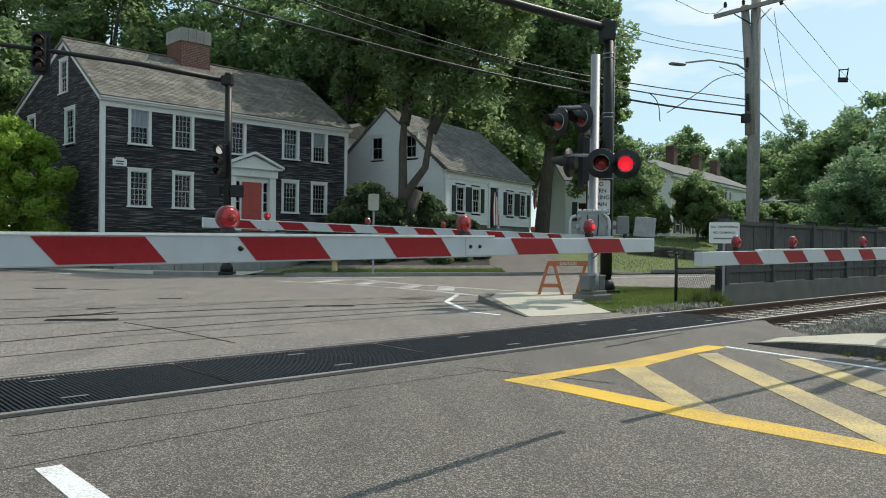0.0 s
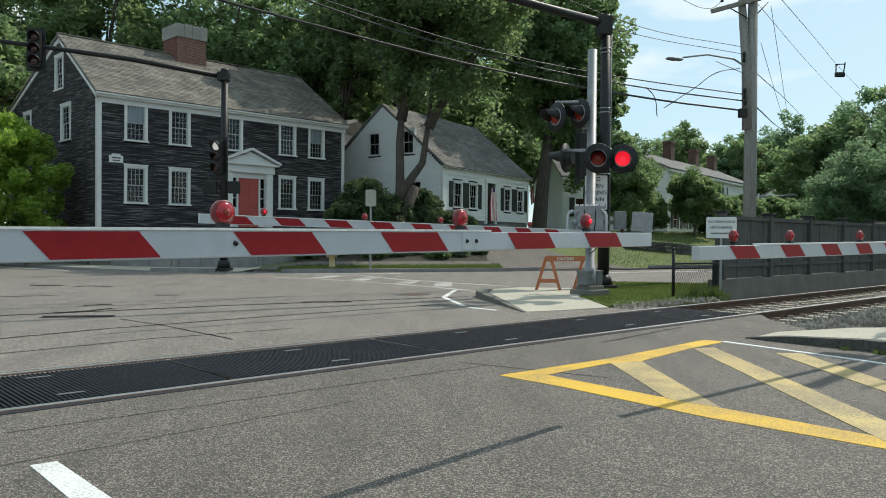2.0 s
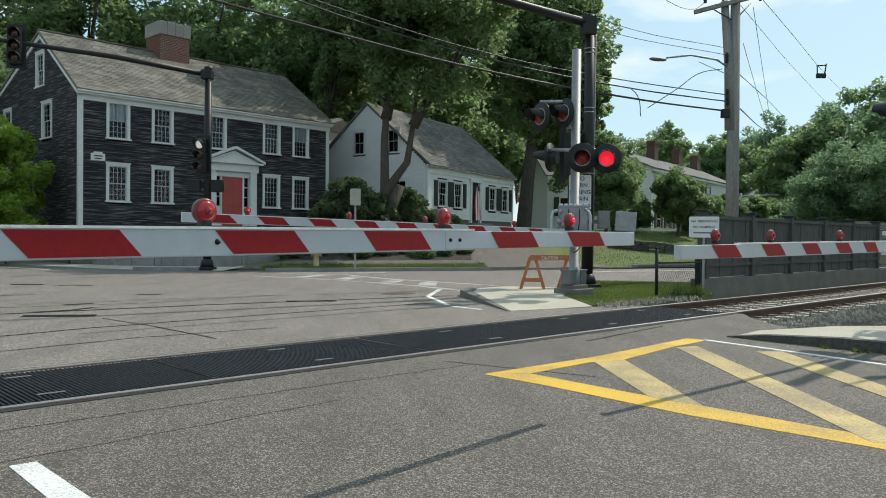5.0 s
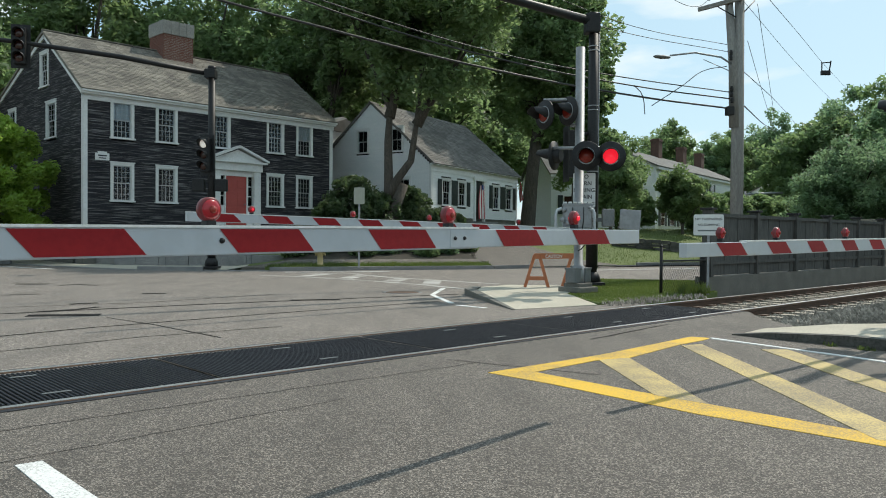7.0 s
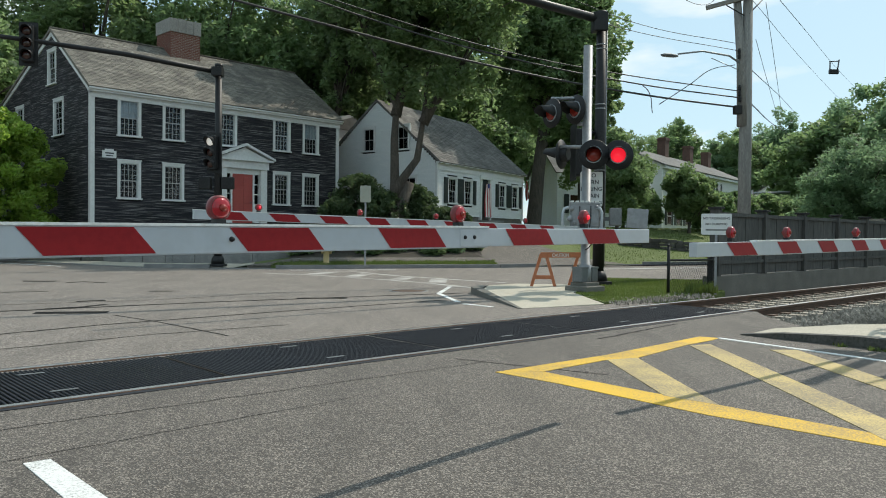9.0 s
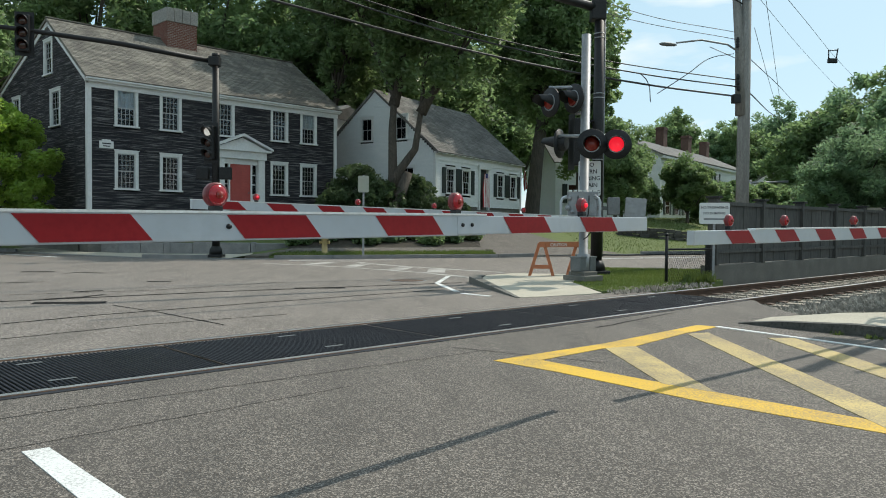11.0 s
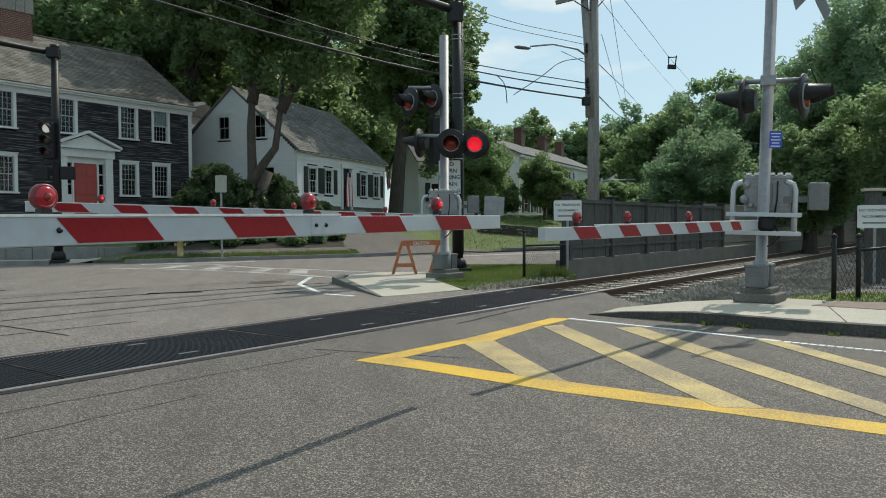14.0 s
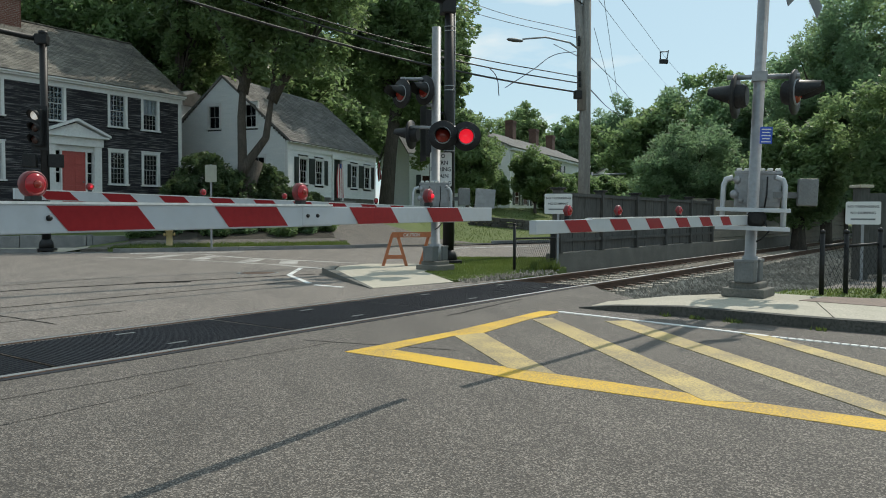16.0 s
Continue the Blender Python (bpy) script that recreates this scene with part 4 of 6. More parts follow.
nz = [0.012, 0.07] + [0.105] * (len(off) - 1 + len(back_line) - 2) + [0.07, 0.03]
n = len(nw)
part("slab", Geo().add([(x, y, -0.4) for x, y in nw] + [(x, y, z) for (x, y), z in zip(nw, nz)], [tuple(range(n)), (n, n + 1, 2 * n - 2, 2 * n - 1), (n + 1, n + 2, 2 * n - 3, 2 * n - 2), tuple(range(n + 2, 2 * n - 2))] + [(i, (i + 1) % n, n + (i + 1) % n, n + i) for i in range(n)]), CONCRETE, near_walk)
kg = Geo()
for a, b in zip(kline[:-1], kline[1:]):
    za, zb = (0.01, 0.07) if a == kline[0] else ((0.07, 0.12) if a == kline[1] else (0.12, 0.12))
    kg.add([(*a, -0.1), (*b, -0.1), (*b, zb), (*a, za), (a[0] + .11, a[1] + .11, -0.1), (b[0] + .11, b[1] + .11, -0.1), (b[0] + .11, b[1] + .11, zb), (a[0] + .11, a[1] + .11, za)],
           [(0, 1, 2, 3), (3, 2, 6, 7), (7, 6, 5, 4), (1, 5, 6, 2), (0, 3, 7, 4)])
# kerb colour holds the shade of a face turned from the sun
part("kerb", kg, surface("shaded_kerb", (0.06, 0.058, 0.05), (0.1, 0.096, 0.085), 2.0, (0.04, 0.039, 0.034), 30.0, 0.9, bump=0.4), near_walk, "kerb darkened for the shade on its face")
for a, b in (((5.85, 7.3), (7.1, 9.35)), ((7.2, 5.8), (8.9, 8.3))):
    part("expansion_joint", Geo().prism(stroke([a, b], 0.012), 0.1, 0.1065), TAR, near_walk)
part("tactile_patch", Geo().prism([(6.6, 8.9), (7.3, 9.25), (8.6, 8.4), (7.6, 7.6)], 0.09, 0.112), surface("worn_brick_paver", (0.22, 0.16, 0.13), (0.3, 0.22, 0.18), 5.0, (0.16, 0.13, 0.11), 40.0, 0.9), near_walk, "worn brown paver patch")
single("verge_grass", Geo().prism([(6.85, 10.0), (7.3, 9.45), (8.7, 8.6), (11.2, 6.7), (18, 0.1), (95, 0), (95, 58), (40, 22), (14.0, 12.4), (11.5, 11.3), (9.2, 10.45), (7.6, 10.35)], -0.5, 0.09), GRASS, "rough grass verge behind the sidewalk", "grass", kind="structure")

# far side kerb, verge, drive
fk = tagged(thing("far_kerb", Matrix(), "dark granite kerb along the far side of the street", "kerb", kind="structure"))
for a, b in zip(KERB[:-1], KERB[1:]):
    n = max(1, int((Vector(b) - Vector(a)).length / 1.8)) if abs(a[0]) < 32 and abs(b[0]) < 42 else 1
    for i in range(n):
        p, q = Vector(a).lerp(Vector(b), i / n), Vector(a).lerp(Vector(b), (i + 1) / n - 0.008 / n)
        drop = 0.03 if (-17 < p.x < -12.0 or -8.8 < p.x < -6.4 or 2.6 < p.x < 8.5) else 0.13
        part("kerb_stone", Geo().prism([(p.x, p.y - 0.02), (q.x, q.y - 0.02), (q.x, q.y + 0.16), (p.x, p.y + 0.16)], -0.2, drop), GRANITE, fk)


def strip(name, x0, x1, d0, d1, mat, label, cat, lift=0.0, n=24):
    """A band between two distances behind the far kerb, following the land."""
    g = Geo()
    pts = [x0 + (x1 - x0) * i / n for i in range(n + 1)]
    k = 6
    g.add([(x, kerb_y(x) + d0 + (d1 - d0) * j / k, max(0.0, land(x, kerb_y(x) + d0 + (d1 - d0) * j / k)) + lift) for j in range(k + 1) for x in pts],
          [(j * (n + 1) + i, j * (n + 1) + i + 1, (j + 1) * (n + 1) + i + 1, (j + 1) * (n + 1) + i) for j in range(k) for i in range(n)])
    g.add([(x, kerb_y(x) + d0, -0.1) for x in pts] + [(x, kerb_y(x) + d0, lift + max(0.0, land(x, kerb_y(x) + d0))) for x in pts], [(i, i + 1, n + 2 + i, n + 1 + i) for i in range(n)])
    return single(name, g, mat, label, cat, kind="structure")


strip("far_pavement", -17.5, -6.6, 0.17, 3.2, CONCRETE, "pale concrete sidewalk and ramps at the street corner", "sidewalk", 0.04)
strip("far_path", -6.55, 2.3, 1.7, 2.7, ASPHALT, "narrow asphalt footpath behind the grass verge", "footpath", 0.05)
strip("far_verge", -5.4, 2.3, 0.17, 1.68, GRASS, "narrow green grass verge at the kerb", "grass", 0.1)
dv = Geo()
dl, dr = [(2.5, 28.2), (2.0, 30.5), (0.6, 33.2), (-0.6, 34.6), (-1.5, 35.0)], [(8.0, 32.2), (6.6, 33.4), (4.6, 35.2), (2.4, 36.6), (0.5, 37.0)]
k = 8
dv.add([(a[0] + (b[0] - a[0]) * j / k, a[1] + (b[1] - a[1]) * j / k, max(0.0, land(a[0] + (b[0] - a[0]) * j / k, a[1] + (b[1] - a[1]) * j / k)) + 0.05) for a, b in zip(dl, dr) for j in range(k + 1)],
       [(i * (k + 1) + j, i * (k + 1) + j + 1, (i + 1) * (k + 1) + j + 1, (i + 1) * (k + 1) + j) for i in range(len(dl) - 1) for j in range(k)])
single("driveway", dv, ASPHALT, "grey asphalt driveway rising in front of the cape", "driveway", kind="structure")
strip("garden_bed", -5.3, 1.9, 2.72, 6.0, MULCH, "dark mulched garden bed behind the footpath", "garden bed", 0.05)
sw = thing("stone_wall", Matrix(), "low dark stone retaining wall below the old house", "stone wall")
srng = random.Random(8)
for (ax, ay), (bx, by) in (((-15.3, 31.6), (-11.6, 28.6)), ((-11.6, 28.6), (-9.6, 28.2)), ((-9.6, 28.2), (-6.6, 28.7)), ((-6.6, 28.7), (-5.4, 29.2))):
    L = math.hypot(bx - ax, by - ay)
    s = 0.0
    while s < L:
        w = srng.uniform(0.7, 1.6) if bx < -5 else srng.uniform(0.3, 0.7)
        e = min(s + w - 0.015, L)
        h = srng.uniform(0.42, 0.5) if bx < -5 else srng.uniform(0.3, 0.5)
        m = frame_xy((ax, ay), bx - ax, by - ay)
        if e - s > 0.1:
            part("stone", Geo().box((s, -0.05 + srng.uniform(0, .04), -0.1), (e, 0.35, h), m, 0.02), GRANITE, sw)
        s += w

lw = thing("stone_wall", Matrix(), "low grey stone wall along the top of the sloping lawn", "stone wall")
FIELDSTONE = surface("dark_fieldstone", (0.07, 0.066, 0.058), (0.14, 0.13, 0.115), 3.0, (0.05, 0.048, 0.042), 14.0, 0.95, vary=0.7)
for r in range(3):
    lx = 9.3 + 0.13 * r
    while lx < 15.2:
        w = srng.uniform(0.25, 0.55)
        zb = land(lx, 38.7) - 0.12 + 0.18 * r
        part("stone", Geo().box((lx, 38.6 + srng.uniform(-.06, .06), zb), (lx + w - 0.02, 39.1, zb + 0.18 + srng.uniform(-.03, .02)), None, 0.025), FIELDSTONE, lw)
        lx += w

# ---- painted markings ----
marks = tagged(thing("road_markings", Matrix(), "worn yellow hatching and white lines painted on the road", "road marking", kind="structure"))


def mark(name, poly, mat, z):
    part(name, Geo().prism(poly, -0.001, z), mat, marks)


mark("yellow_border", [(0.53, 6.69), (0.95, 6.73), (1.65, 5.88), (2.70, 4.69), (3.49, 3.86), (5.2, 2.1), (5.0, 1.95), (3.31, 3.65), (2.63, 4.37), (1.83, 5.15), (1.02, 6.17)], YELLOW, 0.004)
mark("yellow_border", [(0.53, 6.69), (1.73, 7.71), (3.18, 9.2), (3.37, 9.07), (3.22, 8.89), (2.80, 8.49), (1.99, 7.54), (1.63, 7.38), (0.95, 6.73)], YELLOW, 0.0045)
mark("yellow_bar", [(1.66, 7.40), (1.99, 7.54), (2.02, 5.45), (1.72, 5.75)], YELLOW_FADED, 0.0052)
mark("yellow_bar", [(2.8, 8.43), (3.07, 8.54), (2.96, 4.39), (2.67, 4.5)], YELLOW_FADED, 0.0056)
mark("yellow_bar", [(3.57, 8.16), (3.86, 8.16), (3.77, 3.62), (3.54, 3.85)], YELLOW_FADED, 0.006)
mark("yellow_bar", [(4.59, 7.2), (4.77, 6.98), (4.58, 2.75), (4.28, 2.95)], YELLOW_FADED, 0.0064)
mark("white_edge_line", stroke([(3.36, 9.07), (4.26, 7.70), (4.75, 6.87)], 0.07), WHITE_LINE, 0.007)
for (ax, ay), (bx, by) in (((4.77, 6.83), (5.39, 6.00)), ((5.41, 5.97), (8.0, 2.9))):
    n = int(math.hypot(bx - ax, by - ay) / 0.075)
    for i in range(n):
        mark("white_edge_dash", stroke([(ax + (bx - ax) * (i + e) / n, ay + (by - ay) * (i + e) / n) for e in (0.0, 0.8)], 0.07), WHITE_LINE, 0.007)
mark("white_stripe", [(-2.10, 3.96), (-2.0, 4.04), (-1.1, 3.08), (-1.22, 2.98)], WHITE_LINE, 0.004)
mark("crosswalk_line", stroke([(-5.0, 22.6), (-2.89, 21.4), (-1.22, 19.9), (-0.04, 18.6), (0.9, 17.2)], 0.22), WHITE_FADED, 0.004)
mark("crosswalk_line", stroke([(-3.9, 23.6), (-2.5, 24.1), (-1.27, 22.1), (0.26, 20.6), (1.75, 19.2)], 0.22), WHITE_FADED, 0.0045)
for a, b in (((-3.66, 21.9), (-3.1, 23.6)), ((-2.35, 21.1), (-1.95, 23.0)), ((-1.0, 19.9), (-0.72, 21.5)), ((0.05, 18.7), (0.12, 20.6))):
    mark("crosswalk_bar", stroke([a, b], 0.45), WHITE_FADED, 0.0052)
mark("stop_line", stroke([(0.35, 17.6), (0.08, 15.5), (0.42, 13.6)], 0.1), WHITE_LINE, 0.0058)
mark("stop_line", stroke([(0.5, 13.25), (0.95, 12.75)], 0.1), WHITE_LINE, 0.0058)
mark("edge_line", stroke([(-12.4, 25.6), (-16.5, 28.4)], 0.12), WHITE_LINE, 0.004)
mark("edge_line", stroke([(-4.6, 24.6), (-1.3, 25.6)], 0.12), WHITE_LINE, 0.004)
mark("edge_line", stroke([(5.2, 27.4), (9.0, 29.3), (14, 31.5), (30, 40)], 0.14), WHITE_LINE, 0.004)

cracks = tagged(thing("road_cracks", Matrix(), "dark sealed cracks and oil patches in the asphalt", "road crack", kind="structure"))


def crack(pts, w, seed, z=0.003):
    r = random.Random(seed)
    out = []
    for a, b in zip(pts[:-1], pts[1:]):
        n = max(2, int(math.dist(a, b) / 0.12))
        out += [(a[0] + (b[0] - a[0]) * i / n + r.uniform(-.012, .012), a[1] + (b[1] - a[1]) * i / n + r.uniform(-.012, .012)) for i in range(n)]
    out.append(pts[-1])
    g = Geo()
    L = stroke(out, w)
    k = len(out)
    g.add([(x, y, z) for x, y in L], [(i, i + 1, 2 * k - 2 - i, 2 * k - 1 - i) for i in range(k - 1)][::1])
    ob = part("crack", g, TAR, cracks)


crack([(-5.5, 8.3), (-5.03, 8.73), (-4.21, 9.81), (-2.41, 11.60), (0.2, 14.0)], 0.053, 1)
crack([(-7.5, 10.4), (-6.46, 11.20), (-3.72, 13.18), (-0.03, 15.38), (0.6, 15.7)], 0.105, 2)
crack([(-4.6, 7.4), (-3.3, 8.9), (-1.9, 10.0)], 0.027, 3)
crack([(-7.03, 12.21), (-4.94, 13.35), (-3.0, 15.5)], 0.03, 5)
crack([(-2.6, 4.6), (-0.5, 6.4), (0.45, 7.2)], 0.009, 6)
crack([(-2.3, 3.9), (-0.6, 5.6)], 0.007, 16)
crack([(0.2, 7.4), (1.5, 6.6)], 0.015, 7)
crack([(1.9, 8.9), (3.3, 10.5)], 0.030, 8)
crack([(-5.77, 11.12), (-4.79, 11.32)], 0.3, 20)
crack([(-5.88, 11.7), (-5.47, 12.12), (-5.33, 12.54)], 0.12, 21)
crack([(-9.57, 17.96), (-8.87, 18.1)], 0.3, 22)
crack([(-8.4, 17.55), (-8.2, 18.02), (-7.56, 17.72)], 0.14, 23)
crack([(-8.43, 14.62), (-7.53, 15.06)], 0.09, 24)
crack([(-5.69, 15.36), (-5.24, 15.44)], 0.16, 25)
crack([(-6.01, 12.97), (-5.65, 13.25)], 0.16, 26)
crack([(-4.55, 10.95), (-3.6, 10.13), (-2.38, 8.88)], 0.03, 27)
crack([(-2.51, 14.06), (-1.62, 14.19)], 0.2, 28)
mh = thing("manhole_cover", at(-0.55, 16.2, 0.0), "round dark iron manhole cover set in the road", "manhole cover")
part("ring", Geo().lathe([(0.42, -0.05), (0.42, 0.004), (0.36, 0.004), (0.36, -0.02)], 28), CAST, mh)
part("lid", Geo().lathe([(0.355, -0.05), (0.355, 0.003), (0.3, 0.005), (0.01, 0.005)], 28), RAIL_SIDE, mh)


# ---- text ----
def words(text, size, mat, parent, m, align="CENTER"):
    c = bpy.data.curves.new("lettering", "FONT")
    c.body, c.size, c.align_x, c.align_y, c.extrude = text, size, align, "CENTER", 0.0008
    c.offset = size * 0.02
    c.materials.append(mat)
    ob = new("lettering", c)
    ob.parent = parent
    ob.matrix_basis = m
    return ob


UPRIGHT = turn("X", 90)


def plate(g, w, h, r=0.03, th=0.004, m=None):
    """A thin sign plate with rounded corners, in the x-z plane."""
    pts = []
    for cx, cz, a0 in ((w / 2 - r, h / 2 - r, 0), (-w / 2 + r, h / 2 - r, 90), (-w / 2 + r, -h / 2 + r, 180), (w / 2 - r, -h / 2 + r, 270)):
        pts += [(cx + r * math.cos(radians(a0 + 22.5 * i)), cz + r * math.sin(radians(a0 + 22.5 * i))) for i in range(5)]
    return g.prism(pts, -th / 2, th / 2, (m if m is not None else Matrix()) @ UPRIGHT)


# ---- gates ----
def flasher(parent, m, on=False):
    """A round signal light with dark backing disc, hood and red lens; it looks along -y."""
    d = part("backing_disc", Geo().lathe([(0.0, -0.02), (0.3, -0.02), (0.305, 0.0), (0.3, 0.012), (0.0, 0.02)], 32, turn("X", 90)), BLACK, parent, "round black backing disc", m)
    part("lens", Geo().lathe([(0.15, 0.02), (0.145, 0.045), (0.1, 0.07), (0.005, 0.08)], 24, turn("X", 90)), LENS_ON if on else LENS_OFF, d, "glowing red lens" if on else "unlit dark red lens")
    g = Geo()
    n = 18
    ring = []
    for k in range(n + 1):
        a = radians(-20 + 220 * k / n)
        dep = 0.3 * min(1.0, 0.15 + 1.7 * math.sin(radians(180 * k / n))) + 0.02
        for r in (0.165, 0.158):
            ring += [(r * math.cos(a), -0.02, r * math.sin(a)), (r * math.cos(a), -0.02 - dep, r * math.sin(a) - 0.03)]
    g.add(ring, [f for k in range(n) for f in ((4 * k, 4 * k + 1, 4 * k + 5, 4 * k + 4), (4 * k + 2, 4 * k + 6, 4 * k + 7, 4 * k + 3), (4 * k + 1, 4 * k + 3, 4 * k + 7, 4 * k + 5))], None, True)
    part("hood", g, BLACK, d)
    part("rim", Geo().lathe([(0.17, -0.004), (0.175, 0.03), (0.152, 0.035), (0.152, 0.0)], 28, turn("X", 90)), GALV, d, "thin grey lens ring")
    part("housing", Geo().lathe([(0.13, -0.16), (0.16, -0.12), (0.17, -0.02), (0.17, 0.0)], 20, turn("X", 90)), BLACK, d)
    return d


RED_CASE = surface("dark_red_housing", (0.13, 0.012, 0.014), (0.17, 0.016, 0.018), 4.0, rough=0.4)
RED_LENS = surface("red_lens", (0.32, 0.012, 0.02), (0.38, 0.016, 0.024), 8.0, rough=0.15)


def gate_arm(parent, L, m, reds, h=0.118, lights=(), slant=1, joint=None, lean=90, wire=True):
    """A tapered hollow bar along +x from the mast; reds are distances back from the tip."""
    th = 0.06
    z0, z1 = -h / 2, h / 2
    arm = part("arm", Geo().box((0, -th / 2, z0), (L - joint if joint else L, th / 2, z1), None, 0.006), ARM_SHADED, parent, "white and red striped gate arm", m)
    if joint:
        part("arm_tip", Geo().box((L - joint - 0.25, -th / 2 - 0.003, z0 + 0.006), (L, th / 2 + 0.003, z1 - 0.009), None, 0.005), ARM_SHADED, arm)
    # top strip keeps the brighter white, a sunlit copy of the arm's shaded white
    part("top_edge", Geo().box((0, -th / 2 - 0.006, z1 - 0.006), (L - (joint or 0), th / 2 + 0.006, z1 + 0.004)), WHITE_METAL, arm)
    for a, b in reds:
        for sy in (-1, 1):
            y = sy * (th / 2 + (0.0062 if joint and a < joint + 0.25 else 0.0025))
            x0, x1 = L - b, L - a
            s = slant * h
            zt, zb = z1 - 0.011, z0 + 0.008
            part("red_stripe", Geo().add([(x0, y, zt), (x1, y, zt), (x1 + s, y, zb), (x0 + s, y, zb)], [(0, 1, 2, 3) if sy > 0 else (3, 2, 1, 0)]), RED_SHEET, arm)
    for d, on in lights:
        lm = at(L - d, 0, z1 + 0.068)
        b = part("arm_light", Geo().lathe([(0.044, -0.018), (0.05, -0.014), (0.05, 0.014), (0.044, 0.018)], 24, turn("X", 90)), RED_CASE, arm, "round red gate lamp", lm)
        part("lamp_foot", Geo().box((-0.022, -0.022, -0.07), (0.022, 0.022, -0.044), None, 0.004), BLACK, b)
        for sy in (-1, 1):
            part("lens", Geo().lathe([(0.043, 0.014), (0.04, 0.021), (0.026, 0.028), (0.004, 0.031)], 20, turn("X", 90 * sy)), RED_LENS, b)
            part("bulb", Geo().lathe([(0.016, 0.0), (0.014, 0.012), (0.003, 0.016)], 12, at(0, -sy * 0.027, 0.0) @ turn("X", 90 * sy)), LENS_ON if on else LENS_OFF, b)
    return arm


def gate_base(parent, wide=0.62):
    """Concrete foot, junction boxes and the lower mast."""
    part("foundation", Geo().box((-wide / 2, -0.28, 0), (wide / 2, 0.28, 0.12), None, 0.02).box((-wide / 2 + 0.08, -0.2, 0.1), (wide / 2 - 0.08, 0.2, 0.2), None, 0.02), DARK_CONCRETE, parent, "stained concrete foot")
    for sx in (-1, 1):
        j = part("junction_box", Geo().box((sx * 0.17 - 0.1, -0.13, 0.2), (sx * 0.17 + 0.1, 0.13, 0.5), None, 0.025), CAST, parent)
        part("box_lid", Geo().box((sx * 0.17 - 0.11, -0.14, 0.47), (sx * 0.17 + 0.11, 0.14, 0.51), None, 0.01), CAST, j)


def mechanism(parent, m, back=0.0):
    mb = m @ at(0, back, 0)
    body = part("mechanism_box", Geo().box((-0.3, -0.16, 0.12), (0.3, 0.16, 0.62), mb, 0.03), GALV, parent, "grey steel gate motor box")
    part("box_rim", Geo().box((-0.31, -0.17, 0.58), (0.31, 0.17, 0.63), mb, 0.015), GALV, body)
    for i in range(6):
        x = -0.25 + 0.1 * i
        part("vent", Geo().box((x - 0.035, -0.175, 0.63), (x + 0.035, 0.1, 0.665), mb, 0.008), WHITE_METAL, body)
    part("access_door", Geo().box((-0.26, -0.176, 0.18), (0.02, -0.161, 0.54), mb, 0.006).box((0.06, -0.172, 0.2), (0.27, -0.161, 0.52), mb, 0.006), GALV, body)
    for x, z, r in ((-0.27, 0.5, 0.05), (-0.3, 0.3, 0.06), (-0.21, 0.22, 0.04), (0.24, 0.54, 0.035)):
        part("cable_gland", Geo().lathe([(r, 0.0), (r, 0.05), (r * 0.8, 0.08), (r * 0.3, 0.1)], 14, mb @ at(x, -0.16, z) @ turn("X", 90)), GALV, body)
    for x in (-0.1, 0.12):
        part("conduit", Geo().tube([(x, -0.2, 0.55), (x, -0.22, 0.3), (x * 0.8, -0.2, 0.1)], 0.012, 6, mb), BLACK, body)
    for z in (0.06, -0.19):
        for sy in (-1, 1):
            part("support_bar", Geo().box((-0.52, sy * 0.24 - 0.02, z), (0.42, sy * 0.24 + 0.02, z + 0.055), m, 0.006), ARM_SHADED, parent)
    for sx in (-0.44, 0.34):
        for sy in (-1, 1):
            part("side_arm", Geo().tube([(sx, sy * 0.2, -0.15), (sx, sy * 0.2, 0.42), (sx + (0.03 if sx < 0 else -0.03), sy * 0.2, 0.5), (sx + (0.12 if sx < 0 else -0.12), sy * 0.2, 0.53)], 0.03, 8, m), ARM_SHADED, parent)
    part("gear_case", Geo().lathe([(0.06, -0.22), (0.13, -0.2), (0.13, 0.2), (0.06, 0.22)], 18, m @ at(0, 0, -0.03) @ turn("X", 90)), BLACK, parent)
    part("counterweight", Geo().box((0.5, -0.16, 0.16), (0.74, 0.16, 0.52), m, 0.02), CAST, parent, "grey counterweight block")
    part("counterweight_arm", Geo().box((0.2, -0.03, 0.26), (0.56, 0.03, 0.34), m), CAST, parent)
    part("cable", Geo().tube([(0.1, -0.2, -0.05), (0.16, -0.22, -0.2), (0.08, -0.18, -0.3), (0.02, -0.1, -0.34)], 0.012, 6, m), BLACK, parent)


def mast_tube(parent, z1, r=0.07, z0=0.18, m=None):
    part("mast", Geo().tube([(0, 0, z0), (0, 0, 0.55), (0, 0, 0.56), (0, 0, z1)], [r * 1.35, r * 1.35, r, r], 20, m), GALV, parent, "round grey steel mast")


ALONG = math.degrees(math.atan2(DU.y, DU.x))
# gate whose mast stands left of the view
ga = thing("crossing_gate", pose(-3.83, -0.258, 0.0, 0, 0, math.degrees(math.atan2(0.738, 0.674))) @ Matrix.Diagonal((0.955, 0.955, 0.955, 1)), "lowered red and white striped gate arm across the road", "crossing gate", "crossing gates")
LA = math.hypot(1.58 + 4.01, 5.86 + 0.27)
gate_base(ga)
mast_tube(ga, 4.4)
mechanism(ga, pose(0, 0, 1.2))
reds_a = [(0.54, 0.96), (1.38, 1.80), (2.40, 2.81), (3.23, 3.63), (4.03, 4.43), (4.83, 5.23), (5.6, 6.0), (6.4, 6.8), (7.2, 7.6)]
arm_a = gate_arm(ga, LA, at(0, 0, 1.1755) @ turn("Y", -0.556), reds_a, 0.117, ((0.88, True), (2.18, False), (3.66, False)), 0.74, 1.95)
